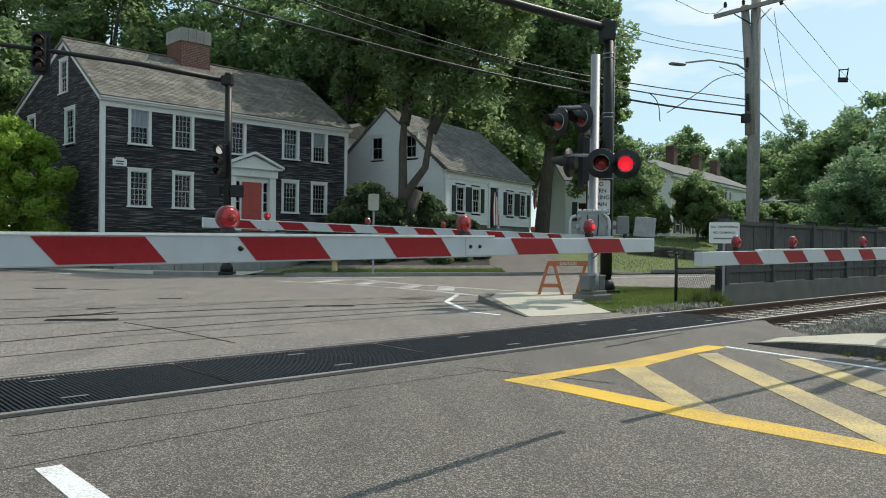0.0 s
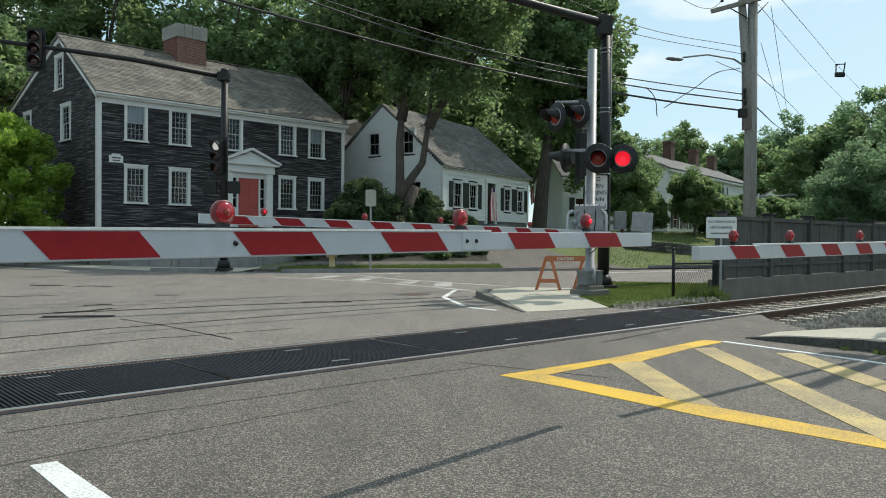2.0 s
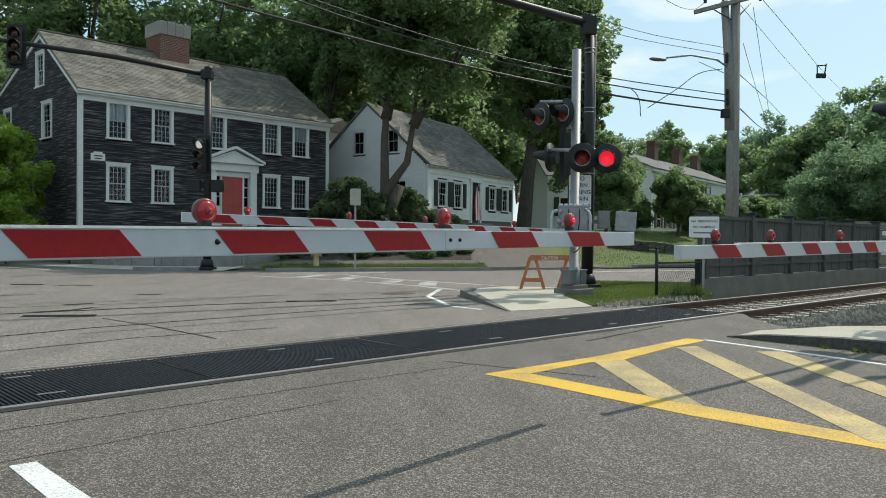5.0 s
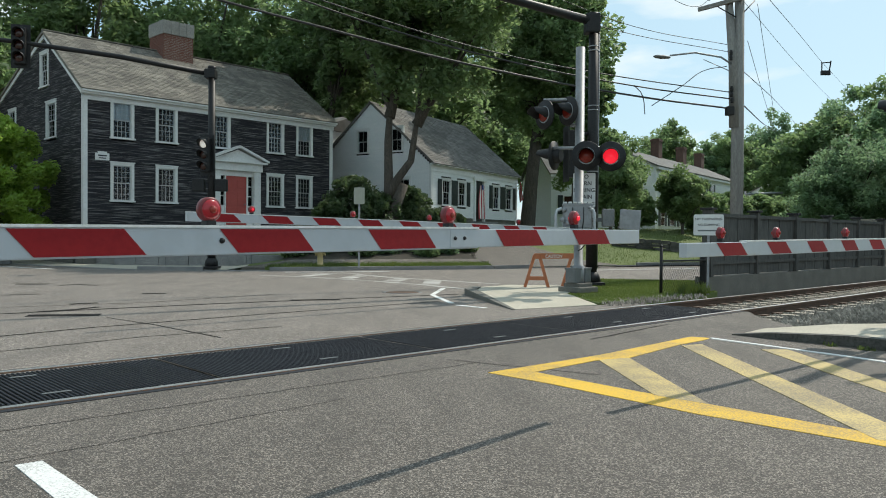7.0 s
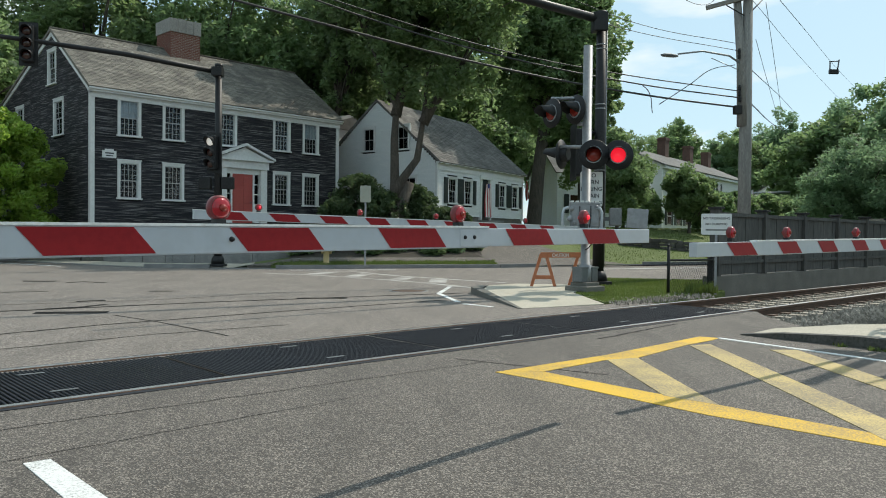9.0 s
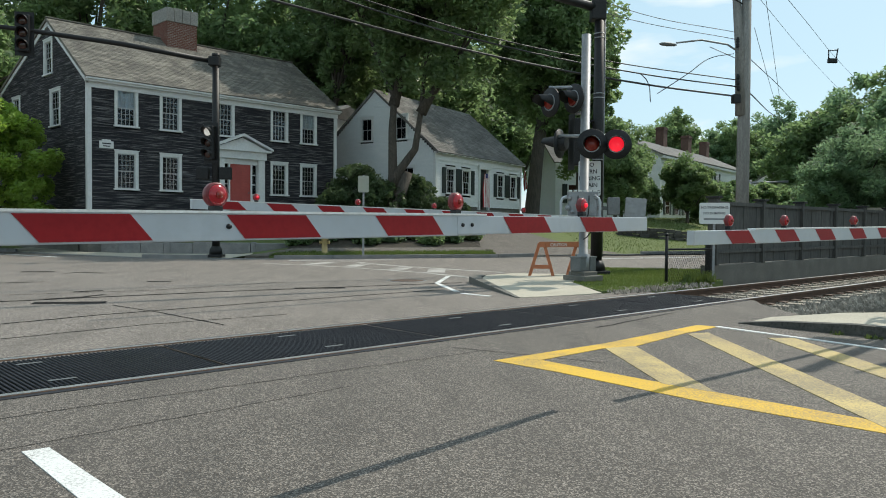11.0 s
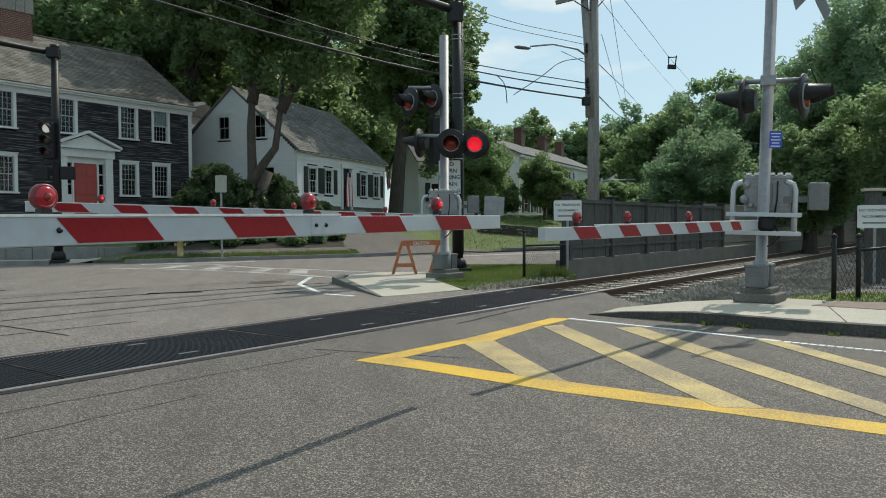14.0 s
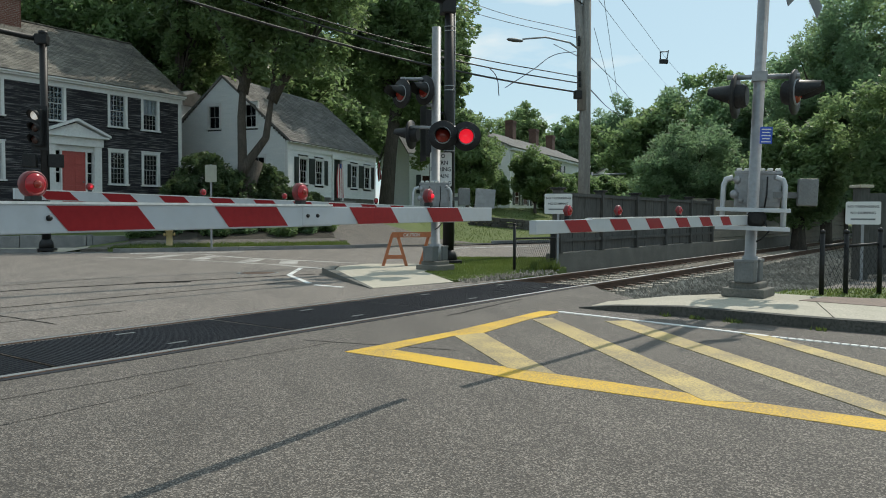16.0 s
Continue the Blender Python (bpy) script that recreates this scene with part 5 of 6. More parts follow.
for d in (3.62, 2.08, 2.16):
    part("bolt", Geo().lathe([(0.012, 0), (0.01, 0.01), (0.002, 0.013)], 8, at(LA - d, -0.031, 0.0) @ turn("X", 90)), BLACK, arm_a)

# gate with its mast on the near sidewalk
gb = thing("crossing_gate", pose(6.29, 9.56, 0.105, 0, 0, ALONG + 180), "lowered striped gate arm on a grey mast with flashing lights", "crossing gate", "crossing gates")
gate_base(gb)
# the mast leans a little; RB turns its fittings from the view's axis
FACE_B = pose(0, 0, 0, 0, 0, -ALONG - 180 - 33)
RB = FACE_B @ turn("Y", 1.6)
mast_tube(gb, 5.2, 0.075, 0.18, FACE_B @ turn("Y", 1.6))
mechanism(gb, RB @ at(0.05, 0, 1.1), 0.26)
LB = 5.72
reds_b = [(0.44, 0.83), (1.30, 1.67), (2.11, 2.47), (2.9, 3.25), (3.65, 4.0), (4.38, 4.72)]
gate_arm(gb, LB - 0.2, turn("Z", -1.95) @ at(0.2, 0, 1.05) @ turn("Y", 0.6), reds_b, 0.125, ((0.57, False), (1.55, False), (3.1, False)), -1, 0.95)
# heads sit on a bar across the mast
part("cross_bar", Geo().tube([(-0.42, 0, 3.0), (0.5, 0, 3.0)], 0.035, 12, RB).box((-0.1, -0.09, 2.93), (0.1, 0.09, 3.07), RB, 0.01), GALV, gb)
flasher(gb, RB @ pose(-0.3, 0.0, 2.74, 0, 0, -102))
flasher(gb, RB @ pose(0.45, 0.0, 2.78, 0, 0, 74))
bs = part("blue_sign", plate(Geo(), 0.16, 0.23, 0.012, 0.004, RB @ pose(0.12, -0.08, 2.2, 0, 0, 12)), SIGN_BLUE, gb, "small blue notice with white lines")
for i in range(5):
    part("notice_line", plate(Geo(), 0.12 - 0.02 * (i % 2), 0.014, 0.003, 0.001, RB @ pose(0.12, -0.083, 2.28 - 0.042 * i, 0, 0, 12)), SIGN_WHITE, bs)
# blade backs take a darker grey to hold the shade on bare metal
for a in (35, -35):
    xb = part("crossbuck_blade", plate(Geo(), 1.22, 0.23, 0.01, 0.006, RB @ pose(0.5, 0.1 + 0.012 * (a > 0), 4.3, 0, 0, 62) @ turn("Y", a)), CAST, gb, "back of a crossbuck blade, greyed for shade")

# gate on the far side
gc = thing("crossing_gate", pose(3.1, 15.85, 0.05, 0, 0, ALONG + 180), "lowered striped gate arm on far grey mast with red lights", "crossing gate", "crossing gates")
gate_base(gc)
mast_tube(gc, 5.05, 0.095)
RC = pose(0, 0, 0, 0, 0, -ALONG - 180 - 9)
mechanism(gc, pose(0.05, 0, 1.2, 0, 0, -ALONG - 180 - 9))
LC = 8.5
gate_arm(gc, LC - 0.25, at(0.25, 0, 1.27) @ turn("Y", -0.7), [(0.25 + 0.84 * i, 0.66 + 0.84 * i) for i in range(9)], 0.125, ((0.95, True), (2.7, False), (4.3, False), (6.6, False)), -1)
part("cross_bar", Geo().tube([(-0.55, -0.02, 2.98), (0.6, -0.02, 2.98)], 0.035, 12, RC), GALV, gc)
part("cross_bar", Geo().tube([(-0.75, 0, 3.98), (0.1, 0, 3.98)], 0.035, 12, RC), GALV, gc)
flasher(gc, RC @ pose(0.13, -0.2, 2.8, 0, 0, -4))
flasher(gc, RC @ pose(0.62, -0.16, 2.79, 0, 0, -4), True)
flasher(gc, RC @ pose(-0.72, -0.05, 3.67, 0, 0, -52))
flasher(gc, RC @ pose(-0.24, -0.05, 3.74, 0, 0, -52))
flasher(gc, RC @ pose(-0.52, 0.1, 2.84, 0, 0, -112))
ns = part("turn_sign", plate(Geo(), 0.46, 0.72, 0.03, 0.004, RC @ pose(0.11, 0.16, 2.12)), SIGN_WHITE, gc, "white notice with black words against turning")
for i, w in enumerate(("NO", "TURN", "DURING", "TRAIN", "CROSSING")):
    words(w, 0.115 if len(w) < 7 else 0.09, PRINT, ns, RC @ pose(0.11, 0.155, 2.4 - 0.14 * i) @ UPRIGHT)
part("sign_bracket", Geo().tube([(0.0, 0.0, 2.3), (0.1, 0.16, 2.3)], 0.02, 8, RC), GALV, gc)
part("sign_bracket", Geo().tube([(-0.2, 0, 3.45), (0, 0, 3.45)], 0.04, 8, RC), GALV, gc)
cb = part("counterweight_plate", Geo().box((0.72, 0.0, 1.38), (1.14, 0.06, 1.78), RC @ turn("Y", 4), 0.01), GALV, gc, "flat grey counterweight plate")


# ---- traffic signals ----
def signal_head(parent, m, glint_top=False):
    h = part("signal_head", Geo().box((-0.17, -0.1, -0.55), (0.17, 0.1, 0.55), m, 0.03).box((-0.27, 0.09, -0.66), (0.27, 0.1, 0.66), m), BLACK, parent, "black three-lamp signal head with a backplate")
    for i, z in enumerate((0.36, 0.0, -0.36)):
        part("lens", Geo().lathe([(0.14, 0.0), (0.13, 0.03), (0.08, 0.05), (0.004, 0.06)], 20, m @ at(0, -0.1, z) @ turn("X", 90)), LENS_GLINT if (glint_top and i == 0) else LENS_DARK, h)
        g = Geo()
        n = 14
        ring = []
        for k in range(n + 1):
            a = radians(-30 + 240 * k / n)
            dep = 0.05 + 0.2 * max(0.0, math.sin(radians(180 * k / n)))
            for r in (0.16, 0.152):
                ring += [(r * math.cos(a), -0.1, z + r * math.sin(a)), (r * math.cos(a), -0.1 - dep, z + r * math.sin(a) - 0.02)]
        g.add(ring, [f for k in range(n) for f in ((4 * k, 4 * k + 1, 4 * k + 5, 4 * k + 4), (4 * k + 2, 4 * k + 6, 4 * k + 7, 4 * k + 3), (4 * k + 1, 4 * k + 3, 4 * k + 7, 4 * k + 5))], m, True)
        part("visor", g, BLACK, h)
    return h


sa = thing("traffic_signal", at(-7.18, 25.5, 0.06), "black traffic signal pole with a long mast arm at the corner", "traffic signal", "traffic signals")
part("pole", Geo().tube([(0, 0, 0.3), (0, 0, 6.6)], [0.13, 0.11], 16).tube([(0, 0, 6.55), (0, 0, 6.66)], [0.13, 0.13], 16), BLACK, sa)
part("pole_base", Geo().box((-0.25, -0.25, 0), (0.25, 0.25, 0.08), None, 0.015).lathe([(0.22, 0.08), (0.2, 0.25), (0.14, 0.35)], 16), BLACK, sa)
part("mast_arm", Geo().tube([(0, 0, 6.4), (-2.6, -1.05, 6.7), (-5.2, -2.0, 6.88), (-9.0, -3.5, 7.05)], [0.085, 0.08, 0.07, 0.055], 12).box((-0.2, -0.2, 6.25), (0.15, 0.15, 6.55), None, 0.03), BLACK, sa)
signal_head(sa, pose(-5.15, -2.1, 6.75, 0, 0, 12))
signal_head(sa, pose(-0.13, -0.26, 3.72, 0, 0, -20), True)
for z in (4.3, 3.1):
    part("head_bracket", Geo().tube([(-0.25, -0.1, z), (0, 0, z)], 0.03, 8), BLACK, sa)
for sx in (-0.42, 0.32):
    part("pedestrian_head", Geo().box((sx - 0.2, -0.12, 2.55), (sx + 0.2, 0.1, 2.95), None, 0.03), BLACK, sa, "small black pedestrian signal box")

sc = thing("traffic_signal", at(3.87, 18.2, 0.05), "black traffic signal pole with a mast arm behind the gate mast", "traffic signal", "traffic signals")
part("pole", Geo().tube([(0, 0, 0.25), (0, 0, 6.45)], [0.135, 0.115], 16), BLACK, sc)
part("pole_base", Geo().box((-0.28, -0.28, 0), (0.28, 0.28, 0.08), None, 0.015).lathe([(0.23, 0.08), (0.2, 0.22), (0.14, 0.32)], 16), BLACK, sc)
part("mast_arm", Geo().tube([(-0.05, -0.02, 6.25), (-1.4, -0.95, 6.28), (-2.9, -1.98, 6.33), (-7.5, -5.1, 6.45)], [0.1, 0.095, 0.09, 0.07], 12).box((-0.22, -0.2, 5.95), (0.12, 0.15, 6.4), None, 0.03), BLACK, sc)
for z in (4.15, 4.25, 5.55, 5.65, 2.7):
    part("steel_band", Geo().lathe([(0.128, -0.012), (0.132, 0), (0.128, 0.012)], 16, at(0, 0, z)), GALV, sc)
part("conduit", Geo().tube([(0.14, 0.02, 0.4), (0.14, 0.02, 6.2)], 0.016, 6), GALV, sc)
signal_head(sc, pose(-0.55, -0.1, 3.1, 0, 0, 95))
for z in (3.6, 2.6):
    part("head_bracket", Geo().tube([(-0.5, -0.1, z), (0, 0, z)], 0.03, 8), BLACK, sc)

# ---- utility pole ----
up = thing("utility_pole", at(9.47, 23.5, 0.0), "weathered wooden utility pole with crossarm, street lamp and wires", "utility pole")
part("pole", Geo().tube([(0, 0, -0.3), (0.0, 0.02, 4.0), (0.02, 0.04, 9.4)], [0.2, 0.185, 0.13], 16), WOOD_POLE, up)
part("stub_pole", Geo().tube([(-0.1, 0.0, 4.6), (-0.16, 0.02, 6.5), (-0.32, 0.05, 8.55)], [0.17, 0.14, 0.115], 14), WOOD_POLE, up, "second grey pole strapped alongside")
part("crossarm", Geo().box((-1.25, -0.06, -0.06), (1.1, 0.06, 0.06), pose(-0.05, -0.15, 8.5, 0, -13, -12), 0.008), WOOD_POLE, up)
part("brace", Geo().tube([(-0.75, -0.25, 8.2), (-0.15, -0.1, 7.95)], 0.018, 6).tube([(0.55, 0.2, 8.55), (0.0, -0.1, 8.0)], 0.018, 6), BLACK, up)
for x, y, z in ((-1.12, -0.5, 8.4), (-0.5, -0.3, 8.55), (0.9, 0.3, 8.75), (-0.3, -0.15, 6.85), (-0.3, -0.15, 6.7), (-0.27, -0.15, 5.75), (-0.27, -0.15, 5.58), (-0.25, -0.15, 5.4)):
    part("insulator", Geo().lathe([(0.03, -0.08), (0.055, -0.05), (0.035, -0.02), (0.06, 0.01), (0.035, 0.04), (0.04, 0.08)], 10, at(x, y, z)), BLACK, up)
part("splice_box", Geo().box((-0.42, -0.2, 4.95), (-0.18, 0.0, 5.22), None, 0.03), BLACK, up)
lamp = part("lamp_arm", Geo().tube([(-0.2, -0.05, 6.5), (-0.6, -0.12, 6.72), (-1.5, -0.4, 6.78), (-2.35, -0.75, 6.6)], [0.03, 0.03, 0.028, 0.025], 8).tube([(-0.25, -0.05, 6.3), (-1.2, -0.3, 6.6)], 0.012, 6), GALV, up)
part("lamp_head", Geo().lathe([(0.02, -0.32), (0.09, -0.22), (0.11, 0.0), (0.08, 0.25), (0.03, 0.32)], 12, pose(-2.65, -0.9, 6.52, 0, 88, 25) @ Matrix.Diagonal((0.5, 1, 1, 1))), CAST, lamp, "long cobra-head street lamp")

WIRES = (
    (0.028, (9.19, 23.43, 5.17), (5.77, 21.63, 5.19), (1.15, 19.04, 5.4), (-2.83, 16.84, 5.83), (-4.87, 15.64, 6.07), (-16, 9, 7.4)),
    (0.02, (9.18, 23.44, 5.47), (5.77, 21.64, 5.47), (1.59, 19.24, 5.66), (-1.15, 17.64, 5.97), (-3.19, 16.45, 6.34), (-14, 10, 8.3)),
    (0.016, (9.18, 23.44, 5.67), (4.88, 21.24, 5.7), (1.58, 19.24, 5.8), (-1.15, 17.64, 6.13), (-2.8, 16.65, 6.39), (-14, 10.4, 8.5)),
    (0.009, (9.13, 23.45, 6.9), (5.23, 21.45, 6.96), (3.11, 20.05, 7.12), (1.99, 19.25, 7.29), (-8, 12, 8.8)),
    (0.009, (9.08, 23.45, 7.12), (5.75, 21.65, 7.14), (3.1, 20.06, 7.49), (-8, 13, 9.0)),
    (0.008, (8.4, 23.0, 8.4), (7.84, 22.56, 8.0), (6.42, 21.56, 8.07), (-4, 15, 9.2)),
    (0.011, (10.53, 24.07, 8.83), (15.83, 33.08, 10.17), (25.93, 50.1, 12.53), (69.03, 120.18, 21.85)),
    (0.009, (9.82, 24.06, 8.64), (19.21, 40.08, 10.39), (67.03, 120.16, 19.62)),
    (0.013, (9.69, 23.64, 6.34), (18.06, 40.06, 8.47), (43.32, 90.12, 14.6)),
    (0.02, (9.7, 23.64, 5.3), (19.67, 45.06, 7.97), (41.34, 90.11, 13.58)),
    (0.009, (10.48, 24.57, 8.71), (13.19, 30.06, 8.19), (22.67, 50.06, 8.63)),
    (0.009, (9.96, 24.05, 7.4), (13.85, 32.06, 7.59), (22.52, 50.06, 8.44)),
    (0.012, (9.05, 23.35, 6.44), (7.99, 22.54, 6.09), (7.25, 22.04, 5.57), (6.23, 21.53, 4.9)),
    (0.014, (5.74, 21.6, 5.48), (5.95, 21.54, 5.22), (6.04, 21.53, 4.66)),
)
for i, (r, *pts) in enumerate(WIRES):
    c = bpy.data.curves.new("wire", "CURVE")
    c.dimensions, c.bevel_depth, c.bevel_resolution, c.resolution_u = "3D", r, 1, 10
    sp = c.splines.new("BEZIER")
    sp.bezier_points.add(len(pts) - 1)
    for b, p in zip(sp.bezier_points, pts):
        b.co = p
        b.handle_left_type = b.handle_right_type = "AUTO"
    c.materials.append(WIRE)
    ob = new("wire", c)
    ob.parent = up
    ob.matrix_parent_inverse = up.matrix_world.inverted()
wb = part("wire_box", Geo().box((-0.3, -0.1, -0.5), (0.3, 0.1, -0.2), None, 0.03).tube([(-0.25, 0, -0.2), (-0.25, 0, 0.3)], 0.04, 6).tube([(0.25, 0, -0.2), (0.35, 0, 0.45)], 0.04, 6).tube([(-0.3, 0, 0.3), (0.35, 0, 0.35)], 0.04, 6), BLACK, up, "dark box hung on a cable", at(25.93 - 9.47, 50.1 - 23.5, 12.45))

# ---- sound fence on its concrete wall ----
sf = thing("sound_fence", TRACK, "grey board fence with capped posts on a concrete wall", "fence")
F0, FV, BAY = 15.6, 8.0, 2.25
part("concrete_wall", Geo().box((F0 - 0.15, FV, -0.15), (F0 + 26, FV + 0.3, 0.36), None, 0.01), DARK_CONCRETE, sf, "low weathered concrete base wall")
for i in range(6):
    u = F0 + BAY * i
    p = part("post", Geo().box((u - 0.06, FV - 0.02, 0.36), (u + 0.06, FV + 0.2, 1.8), None, 0.008), FENCE_BOARD, sf)
    part("post_cap", Geo().box((u - 0.1, FV - 0.06, 1.8), (u + 0.1, FV + 0.24, 1.85), None, 0.01), BLACK, p)
    if i < 5:
        for k in range(10):
            a = u + 0.07 + (BAY - 0.14) * k / 10
            part("board", Geo().box((a, FV + 0.06 + 0.004 * (k % 3), 0.38), (a + (BAY - 0.14) / 10 - 0.006, FV + 0.12, 1.72)), FENCE_BOARD, sf)
        for za, yb in ((1.66, 0.16), (0.62, 0.055)):
            part("rail", Geo().box((u + 0.06, FV + 0.02, za), (u + BAY - 0.06, FV + yb, za + 0.08)), FENCE_BOARD, sf)
part("end_post", Geo().box((F0 - 0.3, FV + 0.0, -0.05), (F0 - 0.18, FV + 0.12, 1.1), None, 0.01), BLACK, sf, "black end post")
bw = thing("block_wall", TRACK, "long tan concrete block wall beside the track", "wall")
BLOCKWALL = surface("tan_concrete_block", (0.2, 0.18, 0.145), (0.27, 0.24, 0.19), 1.5, (0.15, 0.14, 0.12), 20.0, 0.95, stretch=(1, 1, 4), bump=0.5)
for r in range(7):
    part("block_course", Geo().box((F0 + 11.3, FV + 0.35 + 0.015 * (r % 2), -0.1 + 0.28 * r), (F0 + 42, FV + 0.8, 0.165 + 0.28 * r), None, 0.012), BLOCKWALL, bw)

# ---- black chain fence pieces ----
cf = thing("chain_link_fence", Matrix(), "short black chain-link fence by the grass", "fence")
part("post", Geo().tube([(4.75, 15.6, 0), (4.75, 15.6, 1.02)], 0.032, 10).lathe([(0.036, 0), (0.036, 0.03), (0.01, 0.05)], 10, at(4.75, 15.6, 1.0)), BLACK, cf)
part("top_rail", Geo().tube([(4.75, 15.6, 0.72), (6.0, 16.3, 0.72)], 0.02, 8), BLACK, cf)
ch = Geo()
cm = frame_xy((4.75, 15.6), 1.25, 0.7)
for i in range(-10, 25):
    for s in (1, -1):
        x0 = i * 0.065 if s > 0 else i * 0.065
        a, b = (x0, 0.05), (x0 + s * 0.34, 0.71)
        pts = [(a[0] + (b[0] - a[0]) * k / 8, a[1] + (b[1] - a[1]) * k / 8) for k in range(9)]
        pts = [p for p in pts if 0.02 < p[0] < 1.42]
        if len(pts) > 1:
            ch.tube([cm @ Vector((pts[0][0], 0.004 * s, pts[0][1])), cm @ Vector((pts[-1][0], 0.004 * s, pts[-1][1]))], 0.003, 4, None, False)
tagged(part("wire_mesh", ch, BLACK, cf), kind="stuff")
rf = thing("black_rail_fence", Matrix(), "black metal post and rail fence by the verge", "fence")
FP = [(7.53, 9.68), (7.98, 9.75), (8.5, 9.7), (9.6, 9.4), (11.5, 8.9)]
for i, (x, y) in enumerate(FP):
    part("post", Geo().tube([(x, y, 0.05), (x, y, 0.98 + 0.03 * (i == 2))], 0.035, 10).lathe([(0.04, 0), (0.04, 0.03), (0.012, 0.055)], 10, at(x, y, 0.97 + 0.03 * (i == 2))), BLACK, rf)
for (a, b), (c, d) in zip(FP[:-1], FP[1:]):
    part("rail", Geo().tube([(a, b, 0.78), (c, d, 0.82)], 0.022, 8), BLACK, rf)
mg = Geo()
for i in range(60):
    for s in (1, -1):
        x0 = 7.55 + i * 0.07
        y = 9.71 - max(0, x0 - 8.5) * 0.27
        x1 = min(max(x0 + s * 0.36, 7.53), 11.4)
        mg.tube([(x0, y, 0.1), (x1, 9.71 - max(0, x1 - 8.5) * 0.27, 0.1 + 0.68 * abs(x1 - x0) / 0.36)], 0.003, 4, None, False)
tagged(part("wire_mesh", mg, BLACK, rf), kind="stuff")
col = thing("fence_column", at(11.4, 13.55, -0.05), "square grey fence column with a pale cap", "fence column")
part("shaft", Geo().box((-0.11, -0.11, 0), (0.11, 0.11, 1.85), None, 0.012), FENCE_BOARD, col)
part("cap", Geo().box((-0.16, -0.16, 1.85), (0.16, 0.16, 1.91), None, 0.015), CONCRETE, col)
part("panel", Geo().box((0.11, -0.03, 0.1), (3.5, 0.03, 1.75)), FENCE_BOARD, col)


# ---- signs ----
def warning_sign(x, y, z, face, ground, label):
    s = thing("warning_sign", pose(x, y, 0, 0, 0, face), label, "sign", "track warning signs")
    part("post", Geo().box((-0.025, 0.006, ground), (0.025, 0.05, z + 0.2)), GALV, s)
    p = part("plate", plate(Geo(), 0.6, 0.44, 0.03, 0.006, at(0, 0, z)), SIGN_WHITE, s)
    words("NO TRESPASSING", 0.068, PRINT, p, at(0, -0.004, z + 0.12) @ UPRIGHT)
    words("NO DUMPING", 0.068, PRINT, p, at(0, -0.004, z) @ UPRIGHT)
    part("small_print", plate(Geo(), 0.42, 0.03, 0.004, 0.001, at(0, -0.004, z - 0.12)), CAST, p, "a line of print too small to read")
    return s


warning_sign(5.86, 16.0, 1.47, -20, 0.0, "white sign with black and blue words beside the fence")
warning_sign(10.9, 12.9, 1.29, -38, -0.05, "white sign with black and blue words on a post")
ps = thing("road_sign", at(-2.36, 26.0, 0.08), "back of a plain pale road sign on a post", "sign")
part("post", Geo().box((-0.03, -0.02, 0), (0.03, 0.02, 2.75)), GALV, ps)
part("plate", plate(Geo(), 0.36, 0.56, 0.03, 0.006, at(0, -0.03, 2.45)), surface("sign_back", (0.28, 0.29, 0.24), (0.34, 0.35, 0.29), 2.0, rough=0.6), ps)

# ---- barricade ----
ab = thing("barricade", pose(2.4, 17.0, 0.06, 0, 0, 0) @ Matrix.Diagonal((0.85, 0.85, 0.85, 1)), "faded orange folding barricade with a lettered top board", "barricade")
for k, (ox, oy) in enumerate(((0.0, 0.0), (1.08, 0.55))):
    for sx in (-1, 1):
        part("leg", Geo().add([(ox + sx * 0.31 - 0.04, oy - 0.02, 0), (ox + sx * 0.31 + 0.04, oy - 0.02, 0), (ox + sx * 0.06 + 0.04, oy - 0.02, 0.86), (ox + sx * 0.06 - 0.04, oy - 0.02, 0.86),
                               (ox + sx * 0.31 - 0.04, oy + 0.02, 0), (ox + sx * 0.31 + 0.04, oy + 0.02, 0), (ox + sx * 0.06 + 0.04, oy + 0.02, 0.86), (ox + sx * 0.06 - 0.04, oy + 0.02, 0.86)],
                              [(0, 1, 2, 3), (7, 6, 5, 4), (0, 4, 5, 1), (1, 5, 6, 2), (2, 6, 7, 3), (3, 7, 4, 0)]), ORANGE, ab)
    part("leg_brace", Geo().box((ox - 0.26, oy - 0.035, 0.2), (ox + 0.26, oy - 0.021, 0.3)), ORANGE, ab)
bm_ = frame_xy((-0.1, -0.06), 1.0, 0.5)
board = part("top_board", Geo().box((0, -0.045, 0.76), (1.3, -0.02, 0.9), bm_, 0.004), ORANGE, ab)
words("CAUTION", 0.12, SIGN_WHITE, board, bm_ @ at(0.62, -0.047, 0.82) @ UPRIGHT)

# ---- small street things ----
hy = thing("fire_hydrant", at(-3.75, 26.6, 0.12), "small tan fire hydrant on the grass verge", "fire hydrant")
TAN = surface("tan_hydrant_paint", (0.36, 0.27, 0.12), (0.42, 0.32, 0.15), 4.0, rough=0.5)
part("barrel", Geo().lathe([(0.16, 0), (0.16, 0.04), (0.1, 0.06), (0.1, 0.5), (0.13, 0.52), (0.13, 0.56)], 16), TAN, hy)
part("bonnet", Geo().lathe([(0.12, 0.56), (0.11, 0.64), (0.06, 0.7), (0.03, 0.72), (0.03, 0.77)], 16), TAN, hy)
for a in (0, 90, 180):
    part("nozzle", Geo().lathe([(0.05, 0.08), (0.05, 0.15), (0.06, 0.15), (0.06, 0.18)], 12, at(0, 0, 0.42) @ turn("Z", a) @ turn("Y", 90)), TAN, hy)
